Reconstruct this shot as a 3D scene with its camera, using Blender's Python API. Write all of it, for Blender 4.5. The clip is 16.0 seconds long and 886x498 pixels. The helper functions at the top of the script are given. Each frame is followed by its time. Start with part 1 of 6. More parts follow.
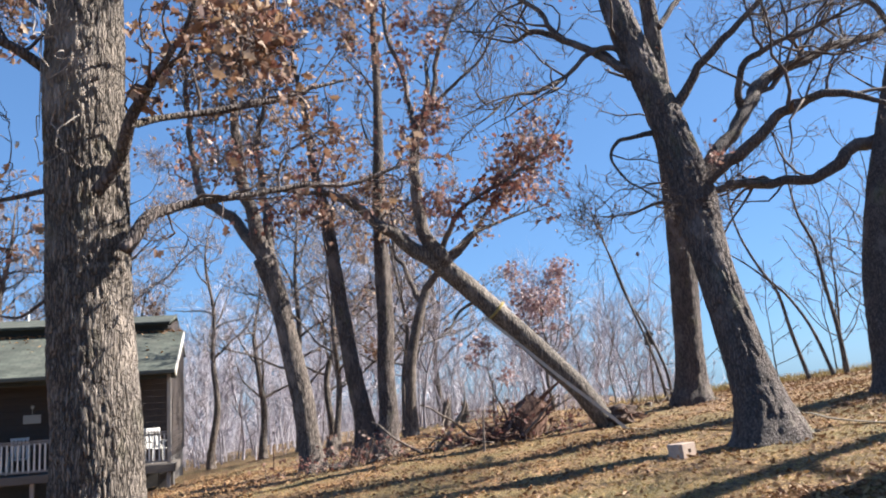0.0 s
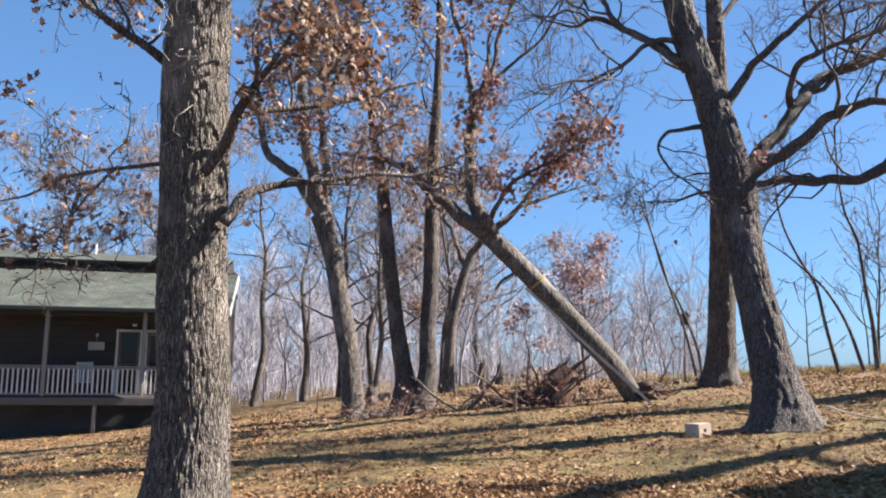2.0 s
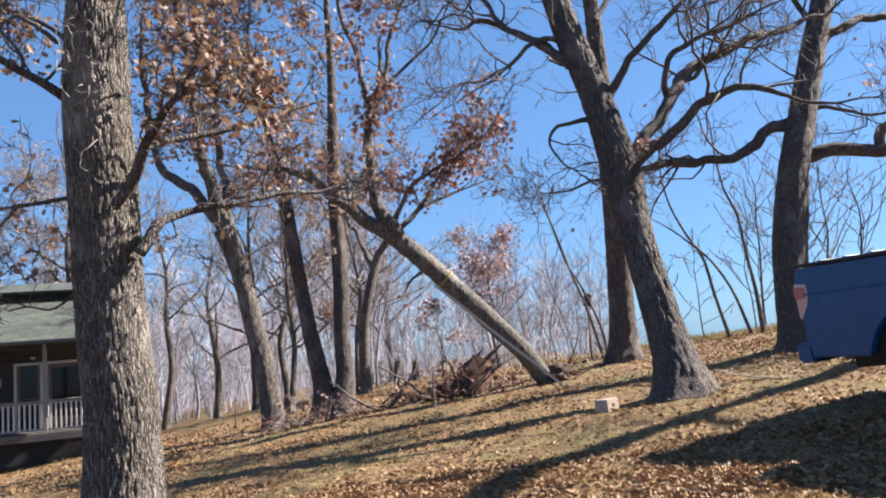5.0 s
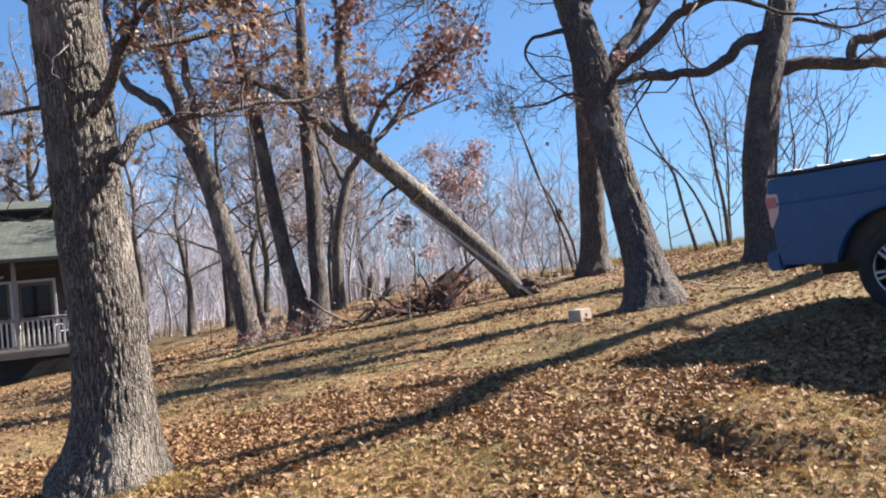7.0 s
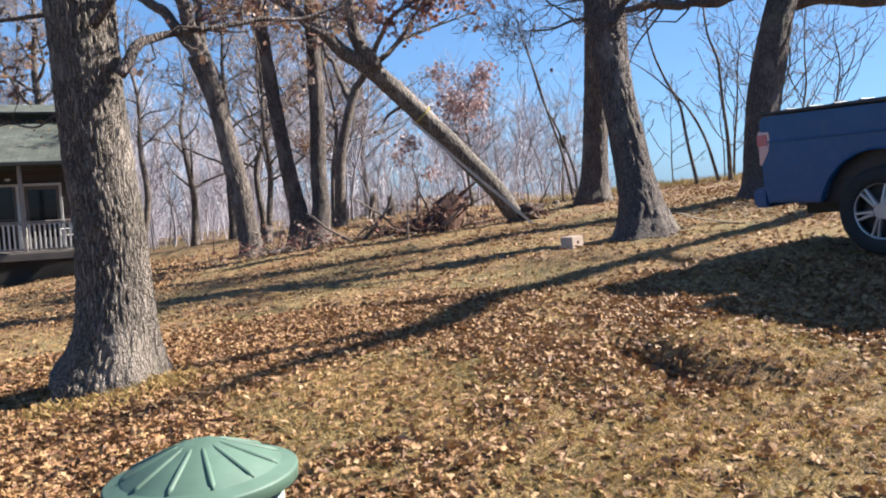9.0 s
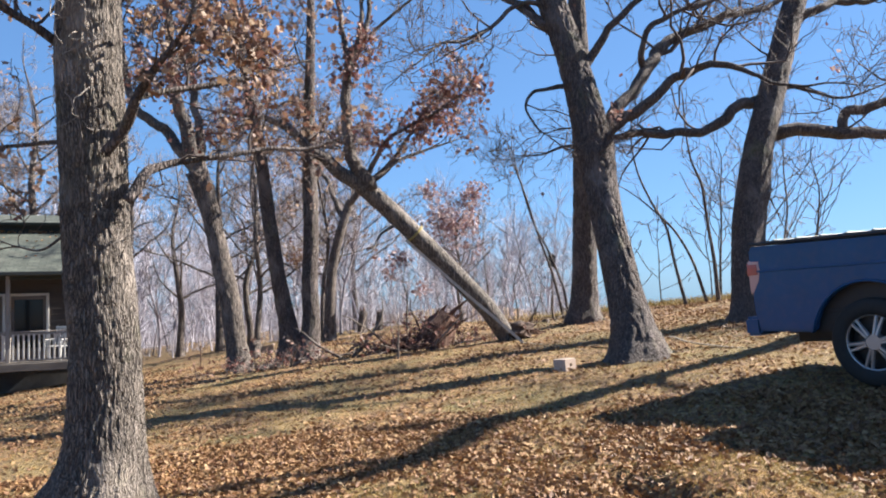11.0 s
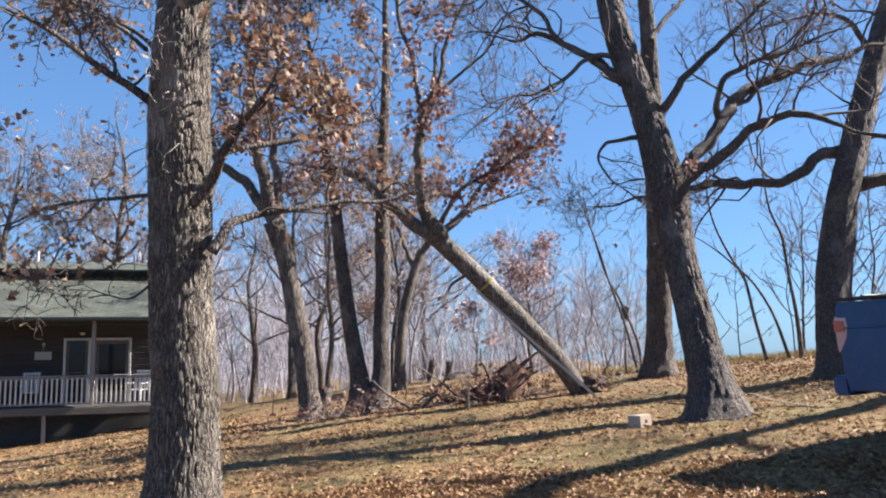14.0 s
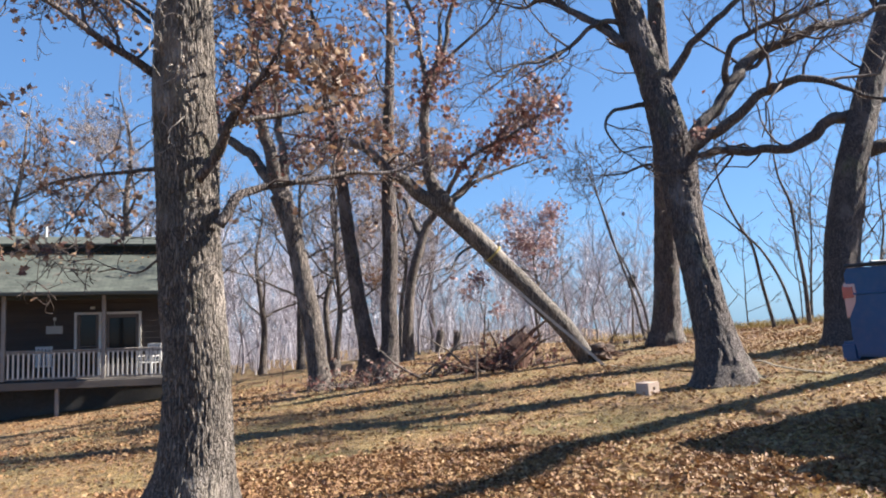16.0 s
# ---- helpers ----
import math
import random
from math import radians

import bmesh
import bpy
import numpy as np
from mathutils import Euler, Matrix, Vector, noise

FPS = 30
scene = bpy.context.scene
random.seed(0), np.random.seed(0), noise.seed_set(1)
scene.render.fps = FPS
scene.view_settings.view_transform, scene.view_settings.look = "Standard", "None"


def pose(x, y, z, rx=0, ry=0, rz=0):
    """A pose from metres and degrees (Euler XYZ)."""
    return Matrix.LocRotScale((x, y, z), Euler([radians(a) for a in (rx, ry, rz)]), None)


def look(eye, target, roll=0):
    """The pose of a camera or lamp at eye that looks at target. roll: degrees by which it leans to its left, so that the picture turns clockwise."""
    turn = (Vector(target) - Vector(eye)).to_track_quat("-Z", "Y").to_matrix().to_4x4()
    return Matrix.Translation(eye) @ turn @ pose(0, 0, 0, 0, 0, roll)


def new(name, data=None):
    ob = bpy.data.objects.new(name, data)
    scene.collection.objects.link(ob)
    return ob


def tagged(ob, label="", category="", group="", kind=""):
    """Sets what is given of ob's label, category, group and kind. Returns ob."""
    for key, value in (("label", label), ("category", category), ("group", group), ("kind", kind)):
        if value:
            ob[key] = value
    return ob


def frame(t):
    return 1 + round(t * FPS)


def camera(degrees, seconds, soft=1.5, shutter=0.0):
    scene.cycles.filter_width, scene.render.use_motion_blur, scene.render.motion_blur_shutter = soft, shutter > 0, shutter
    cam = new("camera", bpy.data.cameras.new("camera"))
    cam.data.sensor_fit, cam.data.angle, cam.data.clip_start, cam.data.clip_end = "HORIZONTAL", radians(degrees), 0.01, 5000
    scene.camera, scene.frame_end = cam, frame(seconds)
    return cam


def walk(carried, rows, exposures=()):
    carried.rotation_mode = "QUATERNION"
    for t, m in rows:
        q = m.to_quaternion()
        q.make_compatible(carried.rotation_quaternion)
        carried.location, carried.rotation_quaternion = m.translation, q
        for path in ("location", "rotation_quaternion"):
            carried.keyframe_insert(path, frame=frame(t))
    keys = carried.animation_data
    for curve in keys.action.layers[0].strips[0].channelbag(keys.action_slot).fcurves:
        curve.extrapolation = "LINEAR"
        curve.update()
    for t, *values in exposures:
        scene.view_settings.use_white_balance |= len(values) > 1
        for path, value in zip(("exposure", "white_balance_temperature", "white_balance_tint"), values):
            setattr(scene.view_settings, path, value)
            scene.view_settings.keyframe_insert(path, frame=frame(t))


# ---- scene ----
cam = camera(59.5, 16.0, soft=2.0)

PATH = [
    (0, (0.013, 0.904, 1.123), (0.01, 2.872, 1.48), -3.9),
    (0.5, (0.028, 0.603, 1.189), (-0.075, 2.592, 1.375), -4.6),
    (1, (0.015, 0.437, 1.178), (-0.054, 2.424, 1.392), -0.9),
    (1.5, (-0.025, 0.249, 1.214), (-0.021, 2.236, 1.439), 0.6),
    (2, (0.008, 0.065, 1.215), (-0.117, 2.045, 1.468), 1.0),
    (2.5, (-0.038, -0.056, 1.281), (-0.076, 1.925, 1.554), -1.4),
    (3, (-0.094, -0.072, 1.305), (-0.054, 1.906, 1.598), -1.1),
    (3.5, (-0.093, -0.106, 1.307), (-0.05, 1.871, 1.607), -2.0),
    (6, (-0.027, -0.331, 1.236), (0.126, 1.656, 1.413), -5.5),
    (6.5, (-0.109, -0.298, 1.233), (0.066, 1.689, 1.377), -5.0),
    (7, (-0.166, -0.3, 1.199), (0.018, 1.691, 1.221), -5.0),
    (7.5, (-0.186, -0.268, 1.163), (-0.081, 1.722, 0.988), -5.7),
    (8, (-0.051, -0.419, 1.176), (0.052, 1.569, 0.988), -4.0),
    (10.5, (-0.088, -0.584, 1.286), (0.106, 1.406, 1.241), -1.7),
    (11, (-0.146, -0.579, 1.332), (0.055, 1.408, 1.441), -1.6),
    (11.5, (-0.185, -0.577, 1.353), (-0.032, 1.39, 1.684), -1.2),
    (12, (-0.172, -0.588, 1.355), (-0.112, 1.39, 1.648), -0.5),
    (12.5, (-0.176, -0.599, 1.351), (-0.117, 1.381, 1.622), -0.3),
    (13, (-0.172, -0.599, 1.347), (-0.114, 1.384, 1.604), -0.1),
    (13.5, (-0.176, -0.597, 1.353), (-0.135, 1.387, 1.599), -0.6),
    (14, (-0.177, -0.599, 1.355), (-0.153, 1.386, 1.594), -0.7),
    (14.5, (-0.174, -0.575, 1.352), (-0.156, 1.415, 1.558), -1.4),
    (15, (-0.177, -0.589, 1.348), (-0.167, 1.404, 1.515), -1.8),
    (15.5, (-0.18, -0.594, 1.349), (-0.171, 1.399, 1.513), -1.7),
    (16, (-0.186, -0.593, 1.354), (-0.18, 1.4, 1.518), -1.3),
]
walk(cam, [(t, look(eye, target, roll)) for t, eye, target, roll in PATH])

# ---- light ----
SUN_UP, SUN_AT = radians(40), radians(79)
SUN_DIR = Vector((math.sin(SUN_AT) * math.cos(SUN_UP), math.cos(SUN_AT) * math.cos(SUN_UP), math.sin(SUN_UP)))
world = bpy.data.worlds.new("sky")
scene.world = world
world.use_nodes = True
_n = world.node_tree.nodes
_sky = _n.new("ShaderNodeTexSky")
_sky.sky_type, _sky.sun_disc = "NISHITA", False
_sky.sun_elevation, _sky.sun_rotation = SUN_UP, math.atan2(SUN_DIR.x, SUN_DIR.y)
_sky.altitude, _sky.air_density, _sky.dust_density, _sky.ozone_density = 300, 0.9, 0.4, 5.0
_hue = _n.new("ShaderNodeGamma")
_hue.inputs["Gamma"].default_value = 0.55
world.node_tree.links.new(_sky.outputs[0], _hue.inputs["Color"])
_tint = _n.new("ShaderNodeMix")
_tint.data_type, _tint.blend_type = "RGBA", "MULTIPLY"
_tint.inputs["Factor"].default_value, _tint.inputs[7].default_value = 1.0, (1.0, 1.57, 2.3, 1)
world.node_tree.links.new(_hue.outputs[0], _tint.inputs[6])
world.node_tree.links.new(_tint.outputs[2], _n["Background"].inputs[0])
_n["Background"].inputs[1].default_value = 0.0465
sun = new("sun", bpy.data.lights.new("sun", "SUN"))
sun.data.energy, sun.data.angle, sun.data.color = 5.0, radians(0.55), (1.0, 0.945, 0.86)
sun.rotation_euler = SUN_DIR.to_track_quat("Z", "Y").to_euler()
scene.view_settings.exposure = 1.81

# ---- materials ----
def shader(name, rough=0.8, metal=0.0):
    m = bpy.data.materials.new(name)
    m.use_nodes = True
    b = m.node_tree.nodes["Principled BSDF"]
    b.inputs["Roughness"].default_value, b.inputs["Metallic"].default_value = rough, metal
    return m, m.node_tree.nodes, m.node_tree.links, b


def coords(nodes, links, scale=(1, 1, 1)):
    c, k = nodes.new("ShaderNodeTexCoord"), nodes.new("ShaderNodeMapping")
    k.inputs["Scale"].default_value = scale
    links.new(c.outputs["Object"], k.inputs["Vector"])
    return k.outputs["Vector"]


def noise_of(nodes, links, vec, scale, detail=4.0, rough=0.55):
    n = nodes.new("ShaderNodeTexNoise")
    n.inputs["Scale"].default_value, n.inputs["Detail"].default_value, n.inputs["Roughness"].default_value = scale, detail, rough
    links.new(vec, n.inputs["Vector"])
    return n.outputs["Fac"]


def ramp(nodes, links, fac, stops):
    r = nodes.new("ShaderNodeValToRGB")
    e = r.color_ramp.elements
    while len(e) < len(stops):
        e.new(0.5)
    for k, (at_, col) in zip(e, stops):
        k.position, k.color = at_, (*col, 1)
    links.new(fac, r.inputs["Fac"])
    return r.outputs["Color"]


def mixed(nodes, links, fac, a, b, kind="MIX"):
    m = nodes.new("ShaderNodeMix")
    m.data_type, m.blend_type = "RGBA", kind
    for sock, v in ((m.inputs["Factor"], fac), (m.inputs[6], a), (m.inputs[7], b)):
        if isinstance(v, (int, float)):
            sock.default_value = v
        elif isinstance(v, tuple):
            sock.default_value = (*v, 1)
        else:
            links.new(v, sock)
    return m.outputs[2]


def bump(nodes, links, b, height, dist, strength=1.0):
    k = nodes.new("ShaderNodeBump")
    k.inputs["Distance"].default_value, k.inputs["Strength"].default_value = dist, strength
    links.new(height, k.inputs["Height"])
    links.new(k.outputs["Normal"], b.inputs["Normal"])


def plain(name, col, rough=0.6, metal=0.0, grain=0.0, scale=20.0, stretch=(1, 1, 1), relief=0.0):
    """One colour with grain, stains and a little relief."""
    m, n, l, b = shader(name, rough, metal)
    v = coords(n, l, stretch)
    f1, f2 = noise_of(n, l, v, scale, 5), noise_of(n, l, v, scale * 0.13, 3)
    lo = tuple(max(0, c * (1 - grain)) for c in col)
    hi = tuple(min(1, c * (1 + grain)) for c in col)
    c1 = ramp(n, l, f1, [(0.3, lo), (0.7, hi)])
    l.new(mixed(n, l, 0.5, c1, ramp(n, l, f2, [(0.3, lo), (0.7, hi)])), b.inputs["Base Color"])
    if relief:
        bump(n, l, b, f1, relief)
    return m


def bark(name, pale, dark, scale, relief, moss=0.0):
    """Furrowed bark: ridges stretched along the trunk, blotches of lichen."""
    m, n, l, b = shader(name, 0.9)
    v = coords(n, l, (1, 1, 0.13))
    v2 = coords(n, l, (1, 1, 0.6))
    ridge = noise_of(n, l, v, scale, 6, 0.6)
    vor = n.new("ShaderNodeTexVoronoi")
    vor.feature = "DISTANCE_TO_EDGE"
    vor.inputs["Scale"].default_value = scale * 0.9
    sway = n.new("ShaderNodeTexNoise")
    sway.inputs["Scale"].default_value, sway.inputs["Detail"].default_value = scale * 0.35, 2
    l.new(v2, sway.inputs["Vector"])
    bent = n.new("ShaderNodeMix")
    bent.data_type, bent.blend_type = "RGBA", "ADD"
    bent.inputs["Factor"].default_value = 2.0 / scale
    l.new(v, bent.inputs[6])
    l.new(sway.outputs["Color"], bent.inputs[7])
    l.new(bent.outputs[2], vor.inputs["Vector"])
    cut = n.new("ShaderNodeMath")
    cut.operation = "MULTIPLY"
    l.new(ramp(n, l, vor.outputs["Distance"], [(0.0, (0.15,) * 3), (0.22, (1.0,) * 3)]), cut.inputs[0])
    l.new(ridge, cut.inputs[1])
    fine = noise_of(n, l, v2, scale * 5, 4)
    col = ramp(n, l, ridge, [(0.32, dark), (0.66, pale)])
    col = mixed(n, l, 0.35, col, ramp(n, l, fine, [(0.3, dark), (0.7, pale)]))
    # Crack lines are also darkened in colour, deepening the shade the bump gives.
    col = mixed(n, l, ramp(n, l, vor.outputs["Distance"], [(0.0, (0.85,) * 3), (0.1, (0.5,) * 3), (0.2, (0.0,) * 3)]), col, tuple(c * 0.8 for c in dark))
    blotch = ramp(n, l, noise_of(n, l, v2, 2.3, 3), [(0.52, (0,) * 3), (0.7, (1,) * 3)])
    grey = tuple(min(1, c * 1.25 + 0.02) for c in pale)
    col = mixed(n, l, blotch, col, mixed(n, l, 0.55, col, grey))
    if moss:
        green = ramp(n, l, noise_of(n, l, v2, 3.1, 5), [(0.58, (0,) * 3), (0.75, (moss,) * 3)])
        col = mixed(n, l, green, col, (0.16, 0.17, 0.06))
    l.new(col, b.inputs["Base Color"])
    bump(n, l, b, cut.outputs[0], relief)
    return m


def leaf_mat(name, cols, glow=0.35):
    """Dry leaf: colour by leaf, light passing through."""
    m, n, l, b = shader(name, 0.65)
    g = n.new("ShaderNodeNewGeometry")
    col = ramp(n, l, g.outputs["Random Per Island"], [(k / max(1, len(cols) - 1), c) for k, c in enumerate(cols)])
    vein = noise_of(n, l, coords(n, l), 60, 3)
    col = mixed(n, l, ramp(n, l, vein, [(0.3, (0.0,) * 3), (0.8, (0.4,) * 3)]), col, tuple(c * 0.5 for c in cols[0]))
    l.new(col, b.inputs["Base Color"])
    t, s = n.new("ShaderNodeBsdfTranslucent"), n.new("ShaderNodeMixShader")
    s.inputs[0].default_value = glow
    l.new(col, t.inputs["Color"])
    l.new(b.outputs[0], s.inputs[1])
    l.new(t.outputs[0], s.inputs[2])
    l.new(s.outputs[0], n["Material Output"].inputs["Surface"])
    return m


def ground_mat():
    """Matted leaf litter, each flake its own colour, with patches of dry and olive grass between."""
    m, n, l, b = shader("dry_grass_and_litter", 0.95)
    v = coords(n, l)
    warp = n.new("ShaderNodeTexNoise")
    warp.inputs["Scale"].default_value, warp.inputs["Detail"].default_value = 40, 3
    l.new(v, warp.inputs["Vector"])
    add = n.new("ShaderNodeMix")
    add.data_type, add.blend_type = "RGBA", "ADD"
    add.inputs["Factor"].default_value = 0.05
    l.new(v, add.inputs[6])
    l.new(warp.outputs["Color"], add.inputs[7])
    cell, edge = n.new("ShaderNodeTexVoronoi"), n.new("ShaderNodeTexVoronoi")
    edge.feature = "DISTANCE_TO_EDGE"
    for k in (cell, edge):
        k.inputs["Scale"].default_value = 24
        l.new(add.outputs[2], k.inputs["Vector"])
    sep = n.new("ShaderNodeSeparateColor")
    l.new(cell.outputs["Color"], sep.inputs[0])
    flake = ramp(n, l, sep.outputs[0], [(0.0, (0.0788, 0.034, 0.016)), (0.35, (0.173, 0.082, 0.0336)), (0.6, (0.294, 0.155, 0.0588)), (0.85, (0.42, 0.255, 0.102)), (1.0, (0.514, 0.35, 0.16))])
    gap = ramp(n, l, edge.outputs["Distance"], [(0.0, (0.65,) * 3), (0.1, (0.0,) * 3)])
    leafy = mixed(n, l, gap, flake, (0.06, 0.035, 0.021))
    straw = ramp(n, l, noise_of(n, l, v, 55, 6, 0.75), [(0.34, (0.0735, 0.045, 0.0168)), (0.5, (0.242, 0.165, 0.0655)), (0.66, (0.42, 0.3, 0.13))])
    olive = ramp(n, l, noise_of(n, l, v, 70, 5, 0.7), [(0.34, (0.042, 0.033, 0.0109)), (0.5, (0.158, 0.122, 0.042)), (0.66, (0.304, 0.235, 0.0882))])
    grass = mixed(n, l, ramp(n, l, noise_of(n, l, v, 0.6, 4, 0.6), [(0.45, (0,) * 3), (0.6, (1,) * 3)]), straw, olive)
    patch = ramp(n, l, noise_of(n, l, v, 0.8, 6, 0.62), [(0.4, (1,) * 3), (0.56, (0,) * 3)])
    # Dark mottling painted in for the shade among leaf clusters and tufts.
    shade_mottle = ramp(n, l, noise_of(n, l, v, 7.5, 5, 0.68), [(0.38, (0.8,) * 3), (0.52, (0,) * 3)])
    l.new(mixed(n, l, shade_mottle, mixed(n, l, patch, leafy, grass), (0.085, 0.052, 0.028)), b.inputs["Base Color"])
    rough = n.new("ShaderNodeMath")
    rough.operation = "ADD"
    l.new(sep.outputs[1], rough.inputs[0])
    l.new(noise_of(n, l, v, 45, 5, 0.75), rough.inputs[1])
    tufts = n.new("ShaderNodeMath")
    tufts.operation, tufts.inputs[1].default_value = "MULTIPLY_ADD", 3.0
    l.new(noise_of(n, l, v, 9, 4, 0.6), tufts.inputs[0])
    l.new(rough.outputs[0], tufts.inputs[2])
    bump(n, l, b, tufts.outputs[0], 0.03)
    return m


M_GROUND = ground_mat()
M_BARK = bark("oak_bark", (0.225, 0.178, 0.158), (0.034, 0.025, 0.023), 38, 0.04, 0.3)
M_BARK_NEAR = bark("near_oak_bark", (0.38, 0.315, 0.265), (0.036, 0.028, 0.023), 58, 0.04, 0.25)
M_BARK_FAR = bark("grey_bark", (0.255, 0.205, 0.175), (0.034, 0.026, 0.023), 30, 0.04)
M_BARK_PALE = bark("pale_oak_bark", (0.29, 0.245, 0.21), (0.036, 0.028, 0.025), 26, 0.03)
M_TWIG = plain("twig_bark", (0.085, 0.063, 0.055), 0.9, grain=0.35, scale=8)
# Far oaks' twigs, paled toward the hazed grey of the far wood.
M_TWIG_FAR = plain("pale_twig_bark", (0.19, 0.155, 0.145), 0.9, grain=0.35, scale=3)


def woods_mat():
    """Far bark: each stem and twig its own grey, haze put into the colour."""
    m, n, l, b = shader("hazed_far_bark", 0.95)
    g = n.new("ShaderNodeNewGeometry")
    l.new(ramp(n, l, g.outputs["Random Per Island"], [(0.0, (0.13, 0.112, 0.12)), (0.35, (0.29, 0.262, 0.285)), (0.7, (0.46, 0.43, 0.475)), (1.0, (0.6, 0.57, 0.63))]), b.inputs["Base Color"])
    return m


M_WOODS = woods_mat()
M_LEAF = leaf_mat("oak_leaf", [(0.09, 0.04, 0.034), (0.3, 0.17, 0.1), (0.17, 0.075, 0.06), (0.4, 0.26, 0.15), (0.22, 0.12, 0.095), (0.52, 0.4, 0.29)])
M_LEAF_RED = leaf_mat("red_oak_leaf", [(0.1, 0.04, 0.036), (0.27, 0.115, 0.088), (0.19, 0.08, 0.065), (0.4, 0.23, 0.175), (0.52, 0.39, 0.33)])
M_LEAF_PINK = leaf_mat("faded_oak_leaf", [(0.17, 0.085, 0.085), (0.36, 0.23, 0.225), (0.25, 0.135, 0.135), (0.45, 0.34, 0.33), (0.5, 0.41, 0.4)])
M_LITTER = leaf_mat("fallen_leaf", [(0.1, 0.042, 0.02), (0.215, 0.1, 0.042), (0.33, 0.178, 0.072), (0.14, 0.058, 0.026), (0.39, 0.235, 0.1), (0.25, 0.125, 0.052), (0.44, 0.295, 0.145)], 0.12)
M_GRASS = leaf_mat("dry_grass", [(0.263, 0.165, 0.0554), (0.441, 0.295, 0.109), (0.21, 0.165, 0.0487), (0.525, 0.37, 0.155)], 0.25)


# ---- building helpers ----
def mesh_of(name, verts, tris=None, quads=None, smooth=False, mat=None):
    """A mesh from arrays of corners, triangles and quads."""
    me = bpy.data.meshes.new(name)
    verts = np.asarray(verts, np.float32).reshape(-1, 3)
    tris = np.zeros((0, 3), np.int32) if tris is None else np.asarray(tris, np.int32).reshape(-1, 3)
    quads = np.zeros((0, 4), np.int32) if quads is None else np.asarray(quads, np.int32).reshape(-1, 4)
    me.vertices.add(len(verts))
    me.vertices.foreach_set("co", verts.ravel())
    loops = np.concatenate([tris.ravel(), quads.ravel()])
    me.loops.add(len(loops))
    me.loops.foreach_set("vertex_index", loops)
    start = np.concatenate([np.arange(len(tris)) * 3, len(tris) * 3 + np.arange(len(quads)) * 4])
    me.polygons.add(len(start))
    me.polygons.foreach_set("loop_start", start.astype(np.int32))
    me.polygons.foreach_set("use_smooth", np.full(len(start), smooth))
    if mat:
        me.materials.append(mat)
    me.update(calc_edges=True)
    me.validate()
    return me


